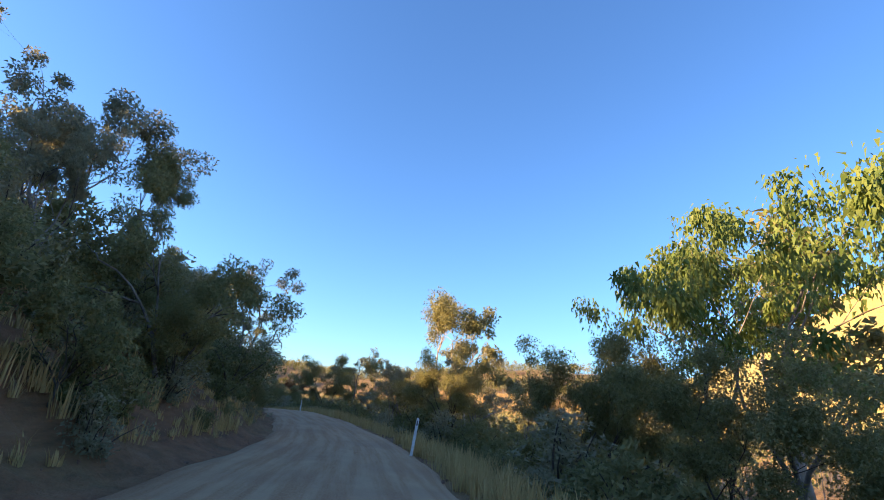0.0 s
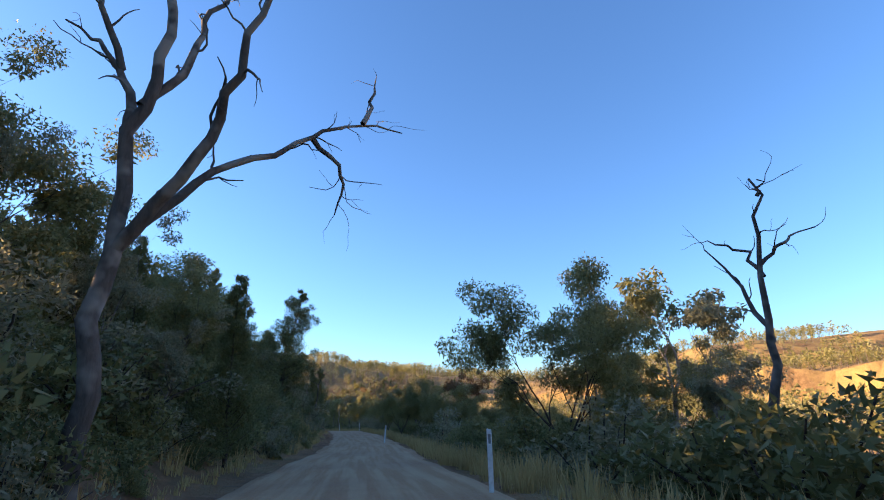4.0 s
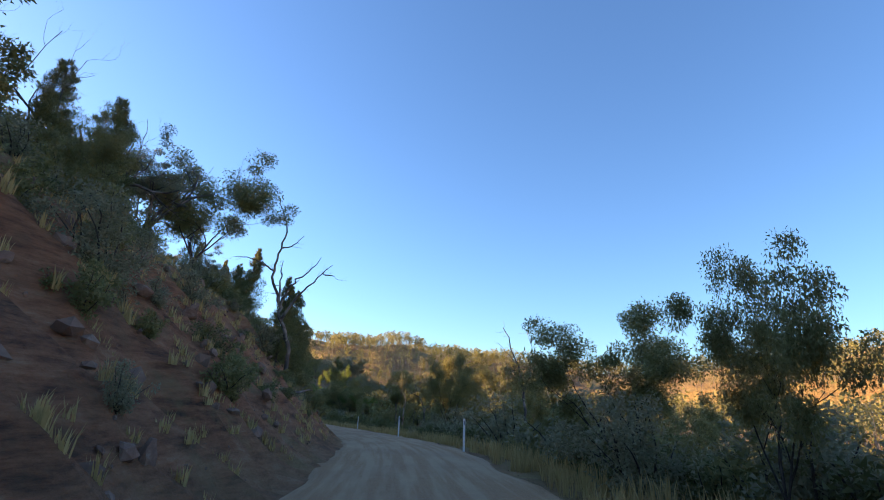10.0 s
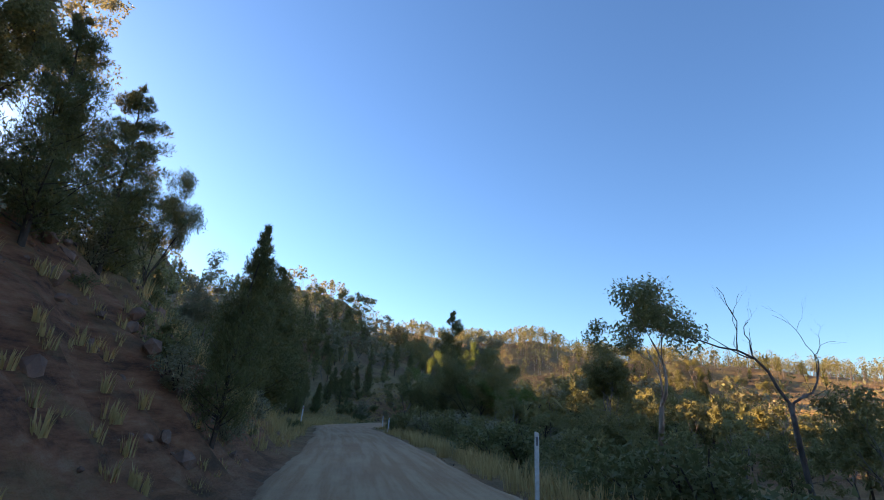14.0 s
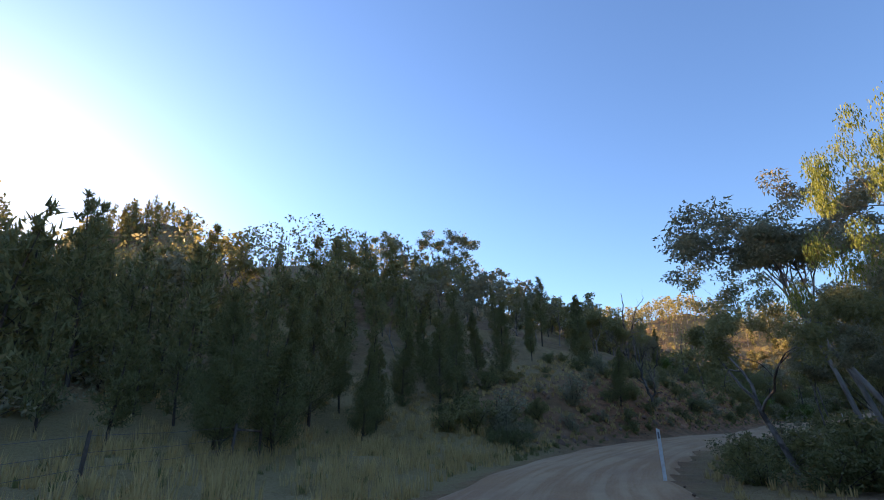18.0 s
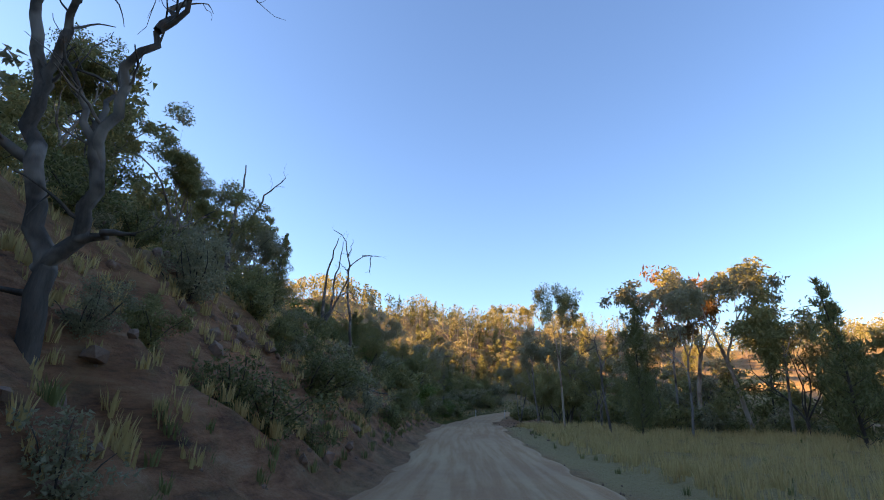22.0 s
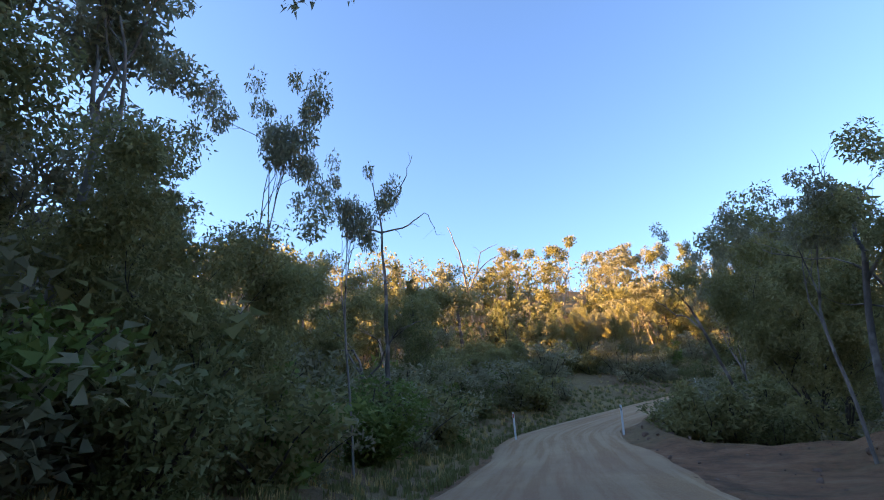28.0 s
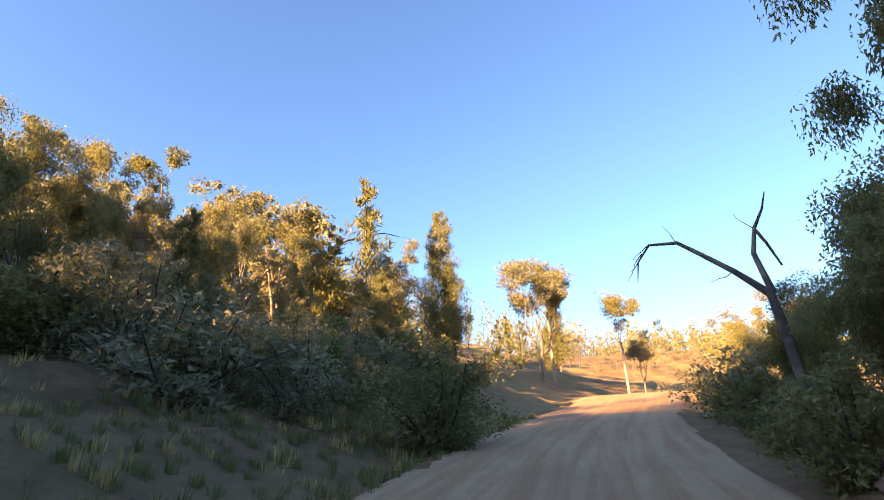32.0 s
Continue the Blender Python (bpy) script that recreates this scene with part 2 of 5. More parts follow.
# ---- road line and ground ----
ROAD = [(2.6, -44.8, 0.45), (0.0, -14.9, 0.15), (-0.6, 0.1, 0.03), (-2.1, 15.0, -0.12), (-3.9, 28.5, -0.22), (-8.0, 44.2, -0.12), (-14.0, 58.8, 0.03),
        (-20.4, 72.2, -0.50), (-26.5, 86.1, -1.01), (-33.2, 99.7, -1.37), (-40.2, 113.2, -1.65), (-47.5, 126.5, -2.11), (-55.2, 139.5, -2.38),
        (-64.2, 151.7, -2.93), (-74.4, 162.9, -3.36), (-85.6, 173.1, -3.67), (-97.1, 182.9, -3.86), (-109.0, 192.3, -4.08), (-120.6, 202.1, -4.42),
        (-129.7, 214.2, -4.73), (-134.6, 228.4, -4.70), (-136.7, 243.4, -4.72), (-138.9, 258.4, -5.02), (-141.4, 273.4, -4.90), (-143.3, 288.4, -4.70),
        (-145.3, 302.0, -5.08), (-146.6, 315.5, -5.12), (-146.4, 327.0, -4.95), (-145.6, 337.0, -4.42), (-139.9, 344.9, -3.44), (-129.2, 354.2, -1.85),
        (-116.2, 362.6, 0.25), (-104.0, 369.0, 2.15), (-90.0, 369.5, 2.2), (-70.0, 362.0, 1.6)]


def spline(points, step=0.5):
    """Catmull-Rom through the points, about one sample each step of metres."""
    p = np.array(points, float)
    p = np.vstack([2 * p[0] - p[1], p, 2 * p[-1] - p[-2]])
    out = []
    for a, b, c, d in zip(p, p[1:], p[2:], p[3:]):
        u = np.linspace(0, 1, max(2, int(np.linalg.norm(c - b) / step)), endpoint=False)[:, None]
        out.append(0.5 * (2 * b + (c - a) * u + (2 * a - 5 * b + 4 * c - d) * u**2 + (3 * b - a - 3 * c + d) * u**3))
    return np.vstack(out + [p[-2:-1]])


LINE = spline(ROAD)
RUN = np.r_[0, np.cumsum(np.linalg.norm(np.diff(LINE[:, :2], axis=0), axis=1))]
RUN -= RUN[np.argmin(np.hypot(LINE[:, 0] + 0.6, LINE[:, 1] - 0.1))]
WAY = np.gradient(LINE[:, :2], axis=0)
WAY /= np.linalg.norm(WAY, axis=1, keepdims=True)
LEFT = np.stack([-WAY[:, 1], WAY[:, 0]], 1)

# stations along the road: run, bank slope left, bank width left, slope above it, flat left, fall right, flat right
STATIONS = np.array([
    (-50, 0.75, 5.0, 0.40, 0.6, 0.30, 1.6), (40, 0.75, 5.0, 0.40, 0.6, 0.30, 1.6), (62, 0.50, 4.0, 0.36, 1.2, 0.25, 2.0), (95, 0.60, 5.0, 0.40, 1.0, 0.30, 1.6),
    (112, 0.95, 6.0, 0.45, 0.5, 0.28, 2.5), (140, 1.05, 6.5, 0.45, 0.5, 0.28, 2.5), (175, 1.15, 7.0, 0.45, 0.5, 0.32, 2.0), (198, 1.0, 5.5, 0.40, 0.8, 0.32, 1.6),
    (215, 0.45, 5.0, 0.18, 1.2, 0.20, 1.6), (228, 0.30, 5.0, 0.14, 1.6, 0.12, 3.0), (236, 0.05, 14.0, 0.16, 3.0, 0.10, 3.5), (246, 0.05, 14.0, 0.20, 3.0, 0.05, 4.0), (262, 0.12, 8.0, 0.27, 1.5, 0.04, 6.0), (275, 0.72, 5.0, 0.36, 0.8, 0.02, 12.0),
])
STATIONS_TWO = np.array([
    (285, 0.95, 6.0, 0.45, 0.6, 0.01, 24.0), (318, 0.95, 6.5, 0.45, 0.6, 0.02, 24.0), (336, 0.85, 6.0, 0.42, 0.8, 0.05, 12.0), (350, 0.40, 5.0, 0.28, 0.8, 0.10, 9.0),
    (366, 0.22, 5.0, 0.18, 1.4, 0.20, 7.5), (378, 0.22, 5.0, 0.18, 1.4, 0.30, 1.6), (388, 0.34, 6.0, 0.26, 1.4, 0.30, 1.2), (440, 0.42, 7.0, 0.20, 0.8, 0.20, 1.2), (520, 0.3, 8.0, 0.2, 1.0, 0.2, 2.0),
])
ALONG = np.vstack([STATIONS, STATIONS_TWO])
HALF = 2.75                            # half the road's width; a little more in the last bend


def half(run):
    return HALF + 0.3 * smooth(384, 396, run)


def nearest(x, y):
    """Run along the road, offset to its left and the road's height, for arrays of places."""
    x, y = np.atleast_1d(np.asarray(x, float)), np.atleast_1d(np.asarray(y, float))
    best = np.empty(len(x), int)
    pts = LINE[::2, :2]
    for k in range(0, len(x), 20000):
        far = (x[k : k + 20000, None] - pts[None, :, 0]) ** 2 + (y[k : k + 20000, None] - pts[None, :, 1]) ** 2
        best[k : k + 20000] = far.argmin(1) * 2
    off = (x - LINE[best, 0]) * LEFT[best, 0] + (y - LINE[best, 1]) * LEFT[best, 1]
    run = RUN[best] + (x - LINE[best, 0]) * WAY[best, 0] + (y - LINE[best, 1]) * WAY[best, 1]
    dist = np.hypot(x - LINE[best, 0], y - LINE[best, 1])
    return run, np.sign(off) * np.maximum(dist, np.abs(off)), LINE[best, 2]


def smooth(a, b, v):
    t = np.clip((v - a) / (b - a), 0, 1)
    return t * t * (3 - 2 * t)


def wave(x, y, size, seed):
    """Cheap rolling noise between -1 and 1."""
    r = np.random.RandomState(seed)
    out = 0
    for k in range(5):
        a, f, ph = r.uniform(0, 6.28), 2 * math.pi / size * r.uniform(0.6, 1.9), r.uniform(0, 6.28)
        out = out + np.sin((x * math.cos(a) + y * math.sin(a)) * f + ph)
    return out / 3.2


def ground(x, y):
    """The ground's height at arrays of places."""
    x, y = np.atleast_1d(np.asarray(x, float)), np.atleast_1d(np.asarray(y, float))
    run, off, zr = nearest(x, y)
    col = [np.interp(run, ALONG[:, 0], ALONG[:, k]) for k in range(1, 7)]
    bank, wide, above, flat, fall, flat_r = col
    d = np.abs(off) - half(run)
    edge = -0.16 * smooth(0.0, 0.7, d)
    rough = smooth(0.5, 4.0, d)
    up = np.clip(d - flat, 0, None)
    steep = np.minimum(up, wide)
    left = edge + steep * bank + 0.10 * smooth(flat - 0.6, flat, d) + np.clip(up - wide, 0, None) * above
    most = np.interp(run, (0, 210, 300, 345, 380, 420), (44, 40, 36, 24, 17, 12))
    hill = most * (1 - np.exp(-np.clip(d - flat - wide, 0, None) * above / most)) + np.minimum(up, wide) * bank
    left = np.where(up > wide, edge + hill, left)
    out = np.clip(d - flat_r, 0, None)
    valley = -11 * (1 - np.exp(-out * fall / 11.0)) + 48 * smooth(105, 340, d)
    right = edge + valley
    z = zr + np.where(off > 0, left, right)
    crest = np.interp(x, (-450, -300, -220, -180, -145, -110, -60, 0, 80, 150), (48, 44, 36, 30, 26, 23, 18, 24, 38, 42))
    ridge = -6 + (crest + 6) * np.exp(-((np.minimum(y - np.interp(x, (-300, -220, -145, 0), (415, 425, 440, 440)), 0) / 62.0) ** 2))
    z = np.where(d > 14, z + smooth(14, 60, d) * np.clip(ridge - z, 0, None), z)
    z = z + smooth(20, 45, d) * 7 * np.exp(-((x + 222) ** 2 + (y - 268) ** 2) / 52.0**2)
    z = z + (off < 0) * smooth(60, 120, d) * 54 * np.exp(-((x - 205) ** 2 + (y - 185) ** 2) / 80.0**2)
    # western ridges added to keep the low sun off road and valley trees
    west = smooth(300, 330, -x + 60) * (1 - smooth(330, 400, -x))
    shade_hill = np.maximum(47 * west * smooth(262, 284, y) * (1 - smooth(326, 352, y)), 66 * np.exp(-(((x + 272) / 42) ** 2) - ((y - 160) / 43) ** 2))
    shade_hill = np.maximum(shade_hill, 58 * np.exp(-(((x + 292) / 38) ** 2) - ((y - 226) / 40) ** 2))
    z = np.where(off > 0, z + smooth(50, 75, d) * np.clip(shade_hill - z, 0, None), z)
    z = z + 0.7 * np.exp(-((off + 9.5) / 1.6) ** 2) * smooth(342, 350, run) * (1 - smooth(368, 376, run)) + 0.45 * np.exp(-((off + 4.2) / 0.6) ** 2) * smooth(370, 376, run) * (1 - smooth(400, 410, run))
    z = z + rough * (0.16 * wave(x, y, 3.1, 1) + 0.35 * smooth(2, 14, d) * wave(x, y, 11.0, 2)) + smooth(30, 120, d) * 2.5 * wave(x, y, 60.0, 3)
    cut = smooth(0.4, 0.8, bank) * (off > 0) * smooth(flat + 0.2, flat + 1.2, d) * (1 - smooth(flat + wide - 0.8, flat + wide + 0.6, d))
    z = z + cut * (0.34 * wave(x, y, 3.7, 4) + 0.26 * wave(x, y, 2.1, 5))
    return np.where(d < 0, zr - 0.12, z)


def height(x, y):
    return float(ground([x], [y])[0])


def at(run, off):
    """The place at a run along the road and an offset to its left."""
    k = min(int(np.searchsorted(RUN, run)), len(RUN) - 1)
    return LINE[k, 0] + LEFT[k, 0] * off, LINE[k, 1] + LEFT[k, 1] * off


def mesh_from(name, verts, faces, mats, index=None, shade=True):
    """A mesh from an array of places and an array of faces (3 or 4 corners each), or a list of such arrays."""
    me = bpy.data.meshes.new(name)
    blocks = faces if isinstance(faces, list) else [faces]
    blocks = [f for f in blocks if len(f)]
    total = sum(len(f) for f in blocks)
    loops = np.concatenate([f.ravel() for f in blocks]).astype(np.int32)
    sizes = np.concatenate([np.full(len(f), f.shape[1]) for f in blocks])
    me.vertices.add(len(verts))
    me.vertices.foreach_set("co", np.asarray(verts, np.float32).ravel())
    me.loops.add(len(loops))
    me.loops.foreach_set("vertex_index", loops)
    me.polygons.add(total)
    me.polygons.foreach_set("loop_start", np.r_[0, np.cumsum(sizes)[:-1]].astype(np.int32))
    if index is not None:
        me.polygons.foreach_set("material_index", np.asarray(index, np.int32))
    me.polygons.foreach_set("use_smooth", np.full(total, shade))
    for m in mats:
        me.materials.append(m)
    me.update(calc_edges=True)
    return me


def grid_faces(rows, cols):
    i = np.arange((rows - 1) * (cols - 1))
    a = i // (cols - 1) * cols + i % (cols - 1)
    return np.stack([a, a + 1, a + cols + 1, a + cols], 1)


def spread(lo, hi, step, reach):
    """Lines each step of metres from lo to hi, then ever wider to the reach on both sides."""
    inner = list(np.arange(lo, hi + step, step))
    w, a, b = step, lo, inner[-1]
    while b < reach:
        w *= 1.17
        a, b = a - w, b + w
        inner = [a] + inner + [b]
    return np.array(inner)


gx, gy = spread(-215, 70, 0.9, 2600), spread(-30, 405, 0.9, 2800)
GX, GY = np.meshgrid(gx, gy)
fx, fy = GX.ravel(), GY.ravel()
fz = ground(fx, fy)
run_g, off_g, _ = nearest(fx, fy)
me = mesh_from("ground", np.stack([fx, fy, fz], 1), grid_faces(len(gy), len(gx)), [EARTH])
bank_g, wide_g, flat_g, fr_g = (np.interp(run_g, ALONG[:, 0], ALONG[:, k]) for k in (1, 2, 4, 6))
dd = np.abs(off_g) - half(run_g)
red_g = (off_g > 0) * smooth(0.55, 0.9, bank_g) * (1 - smooth(flat_g + wide_g - 1.5, flat_g + wide_g + 0.5, dd)) * smooth(0.2, 1.0, dd) * smooth(60, 112, run_g)
red_g = np.maximum(red_g, 0.7 * (1 - smooth(0.0, 1.0, dd)))
red_g = np.maximum(red_g, 0.8 * (off_g < 0) * smooth(340, 350, run_g) * (1 - smooth(372, 378, run_g)) * (1 - smooth(6.5, 8.5, dd)))
red_g = np.maximum(red_g, 0.55 * (off_g > 0) * smooth(0.3, 0.6, bank_g) * (1 - smooth(5, 9, dd)))
dry_g = np.maximum((off_g < 0) * smooth(255, 275, run_g) * (1 - smooth(338, 350, run_g)) * (1 - smooth(22, 30, dd)), (off_g > 0) * smooth(205, 225, run_g) * (1 - smooth(262, 270, run_g)) * (1 - smooth(18, 26, dd)))
gold_g = (off_g < 0) * smooth(95, 150, dd) * (1 - smooth(-140, -80, -fx))
cover = me.color_attributes.new("cover", "FLOAT_COLOR", "POINT")
cover.data.foreach_set("color", np.stack([dry_g, red_g, gold_g, np.ones(len(fx))], 1).astype(np.float32).ravel())
tagged(new("ground", me), "dry hillside ground of leaf litter, pale grass and red earth cuttings", "ground", kind="structure")

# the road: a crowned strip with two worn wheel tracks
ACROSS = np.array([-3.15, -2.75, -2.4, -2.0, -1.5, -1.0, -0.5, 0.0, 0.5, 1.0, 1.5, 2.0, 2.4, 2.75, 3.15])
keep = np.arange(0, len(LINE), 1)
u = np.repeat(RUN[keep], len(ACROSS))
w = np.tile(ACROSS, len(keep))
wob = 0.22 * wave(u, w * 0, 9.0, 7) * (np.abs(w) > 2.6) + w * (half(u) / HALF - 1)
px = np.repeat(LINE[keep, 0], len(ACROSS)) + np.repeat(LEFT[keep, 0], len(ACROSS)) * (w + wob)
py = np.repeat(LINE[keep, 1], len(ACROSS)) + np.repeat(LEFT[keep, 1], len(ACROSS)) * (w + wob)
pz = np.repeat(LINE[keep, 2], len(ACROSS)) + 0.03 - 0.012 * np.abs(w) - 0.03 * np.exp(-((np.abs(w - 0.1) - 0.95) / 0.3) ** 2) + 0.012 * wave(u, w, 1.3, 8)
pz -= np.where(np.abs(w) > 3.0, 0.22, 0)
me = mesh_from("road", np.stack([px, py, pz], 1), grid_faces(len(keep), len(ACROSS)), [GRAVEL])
uvl = me.uv_layers.new(name="UVMap")
vi = np.empty(len(me.loops), np.int32)
me.loops.foreach_get("vertex_index", vi)
uvl.data.foreach_set("uv", np.stack([w[vi], u[vi]], 1).astype(np.float32).ravel())
tagged(new("road", me), "unsealed brown gravel road with worn wheel tracks", "road", kind="structure")


# ---- plants ----
class Build:
    """Collects tubes and leaves as arrays."""

    def __init__(self, seed):
        self.r = np.random.RandomState(seed)
        self.v, self.q, self.n = [], [], 0
        self.tips = []

    def tube(self, pts, radii, sides=6):
        pts, radii = np.asarray(pts, float), np.asarray(radii, float)
        way = np.gradient(pts, axis=0)
        way /= np.linalg.norm(way, axis=1, keepdims=True) + 1e-9
        a = np.cross(way, (0.31, 0.95, 0.05))
        a /= np.linalg.norm(a, axis=1, keepdims=True) + 1e-9
        b = np.cross(way, a)
        ang = np.arange(sides) * 2 * math.pi / sides
        ring = pts[:, None] + radii[:, None, None] * (a[:, None] * np.cos(ang)[None, :, None] + b[:, None] * np.sin(ang)[None, :, None])
        self.v.append(ring.reshape(-1, 3))
        i = np.arange((len(pts) - 1) * sides)
        k, j = i // sides, i % sides
        self.q.append(np.stack([k * sides + j, k * sides + (j + 1) % sides, (k + 1) * sides + (j + 1) % sides, (k + 1) * sides + j], 1) + self.n)
        self.n += len(pts) * sides

    def branch(self, start, way, length, radius, bend, up, steps=6, sides=5, tip=0.35):
        """A wandering limb; up pulls it upward (or down). Returns its places and radii."""
        p, d = np.array(start, float), np.array(way, float)
        d /= np.linalg.norm(d)
        pts, rad = [p.copy()], [radius]
        for k in range(steps):
            d = d + self.r.normal(0, bend, 3) + np.array((0, 0, up))
            d /= np.linalg.norm(d)
            p = p + d * length / steps
            pts.append(p.copy())
            rad.append(radius * (1 - (1 - tip) * (k + 1) / steps))
        self.tube(pts, rad, sides)
        return np.array(pts), np.array(rad), d

    def mesh(self, name, mat):
        return mesh_from(name, np.vstack(self.v), np.vstack(self.q), [mat])


def turned(r, d, angle):
    """The way d, leaned by an angle in radians to a random side."""
    side = np.cross(d, r.normal(0, 1, 3))
    side /= np.linalg.norm(side) + 1e-9
    return d * math.cos(angle) + side * math.sin(angle)


def leaves(name, r, centres, radii, each, size, slim, droop, mat, flat=0.8, tri=False):
    """Small pointed leaves in clumps round the centres."""
    n = len(centres) * each
    c = np.repeat(np.asarray(centres), each, 0)
    rad = np.repeat(np.asarray(radii), each)[:, None]
    off = r.normal(0, 1, (n, 3))
    off /= np.linalg.norm(off, axis=1, keepdims=True)
    off *= rad * r.uniform(0.15, 1, (n, 1)) ** 0.6
    off[:, 2] *= flat
    p = c + off
    d = r.normal(0, 1, (n, 3)) * 0.75 + off / (rad + 1e-6) * 0.5
    d[:, 2] += droop
    d /= np.linalg.norm(d, axis=1, keepdims=True)
    s = np.cross(d, r.normal(0, 1, (n, 3)))
    s /= np.linalg.norm(s, axis=1, keepdims=True)
    ln = size * r.uniform(0.6, 1.4, (n, 1))
    if tri:
        v = np.stack([p - s * ln * slim, p + s * ln * slim, p + d * ln], 1).reshape(-1, 3)
        f = np.arange(n * 3).reshape(-1, 3)
    else:
        v = np.stack([p, p + d * ln * 0.45 + s * ln * slim, p + d * ln, p + d * ln * 0.45 - s * ln * slim], 1).reshape(-1, 3)
        f = np.arange(n * 4).reshape(-1, 4)
    return mesh_from(name, v, f, [mat], shade=False)


def thing(name, parts, label, category, group):
    root = new(name)
    root.empty_display_size = 0.5
    for pname, me, plabel in parts:
        o = new(pname, me)
        o.parent = root
        if plabel:
            tagged(o, plabel)
    return tagged(root, label, category, group)


def gum(seed, leaf=None, bark=None, spread_=0.55, split=0.35, lean=(0, 0), forks=3, clumps=1.0, leaf_size=0.145, each=210, droop=-0.6, bare=0.0, fine=True, girth=0.125):
    """A eucalypt 10 m high: a leaning trunk that forks into limbs, with clumps of hanging leaves at their ends."""
    b = Build(seed)
    r = b.r
    d0 = np.array((lean[0], lean[1], 1.0))
    pts, rad, d = b.branch((0, 0, -0.4), d0, 10 * split + 0.4, girth, 0.06, 0.03, 7, 8, 0.72)
    tips, rs = [], []
    last = 4 if fine else 3

    def limb(p, d, length, radius, level):
        pts, rad, e = b.branch(p, d, length, radius, 0.17, 0.05, 5, 6 if level < 2 else (4 if level < 3 else 3), 0.4)
        if level >= last:
            tips.append(pts[-1])
            rs.append(0.42 + 0.34 * r.rand())
            if not fine:
                for _ in range(2):
                    tips.append(pts[-1] + r.normal(0, 0.42, 3) * (1, 1, 0.6))
                    rs.append(0.22 + 0.2 * r.rand())
            if r.rand() < 0.5:
                tips.append(pts[2] + r.normal(0, 0.15, 3))
                rs.append(0.35 + 0.25 * r.rand())
            return
        for k in range(2 + (r.rand() < 0.5)):
            j = 2 + int(r.rand() * 4)
            limb(pts[j], turned(r, e, r.uniform(0.3, 0.85)), length * r.uniform(0.5, 0.75), rad[j] * 0.75, level + 1)

    rest = 10 * (1 - split)
    for k in range(forks):
        a = 2 * math.pi * (k + r.rand() * 0.7) / forks
        way = d * 1.0 + np.array((math.cos(a), math.sin(a), 0)) * spread_ * r.uniform(0.5, 1.2)
        limb(pts[-1 - (k % 2)], way, rest * r.uniform(0.40, 0.54), rad[-1] * r.uniform(0.6, 0.85), 1)
    tips, rs = np.array(tips), np.array(rs)
    keep = r.rand(len(tips)) > bare
    k = 10.0 / (tips[:, 2].max() + 0.4)
    slide = np.append(-tips[:, :2].mean(0) / tips[:, 2].mean(), 0.0) + np.array((*lean, 0.0))
    b.v = [(v + slide * np.clip(v[:, 2:3], 0, None)) * k for v in b.v]
    tips, rs = (tips + slide * tips[:, 2:3])[keep] * k, rs[keep] * clumps * (1.0 if fine else 1.25)
    if not fine:
        each, leaf_size = int(each * 0.4), leaf_size * 1.6
    crown = leaves("crown", r, tips, rs, each, leaf_size, 0.25, droop, leaf or LEAF_GUM, 0.75, True)
    return [("trunk", b.mesh("trunk", bark or BARK_GREY), ""), ("crown", crown, "")]


def cypress(seed, width=0.17, leaf=None, each=120, count=125, leaf_size=0.15, base=0.10, fine=True):
    """A cypress pine 10 m high: straight dark trunk, upswept sprays in a ragged narrow cone."""
    b = Build(seed)
    r = b.r
    pts, rad, d = b.branch((0, 0, -0.4), (r.normal(0, 0.03), r.normal(0, 0.03), 1), 10.0, 0.11, 0.025, 0.03, 9, 7, 0.1)
    cs, rs = [], []
    if not fine:
        each, leaf_size, count = 26, 0.34, 58
    for k in range(count):
        t = base + (0.985 - base) * (1 - (1 - (k + r.rand()) / count) ** 0.72)
        p = pts[0] + (pts[-1] - pts[0]) * t
        reach = 10 * width * (1 - t) ** 0.7 * r.uniform(0.42, 1.1) * (0.55 + 0.45 * min(1, (t - base) / 0.12 + 0.3)) + 0.05
        a = r.uniform(0, 6.28)
        way = np.array((math.cos(a), math.sin(a), 0.75))
        q = p + way * reach
        if k % 2 == 0:
            b.tube([p, p + way * reach * 0.5 - (0, 0, 0.08), q], [0.04 * (1.1 - t), 0.025 * (1.1 - t), 0.008], 3)
        for m in (0.55, 1.0):
            cs.append(p + way * reach * m)
            rs.append((0.13 + 0.42 * (1 - t)) * r.uniform(0.7, 1.2))
    crown = leaves("crown", r, cs, rs, each, leaf_size, 0.11, 1.1, leaf or LEAF_CYPRESS, 1.25, True)
    return [("trunk", b.mesh("trunk", BARK_DARK), ""), ("crown", crown, "")]


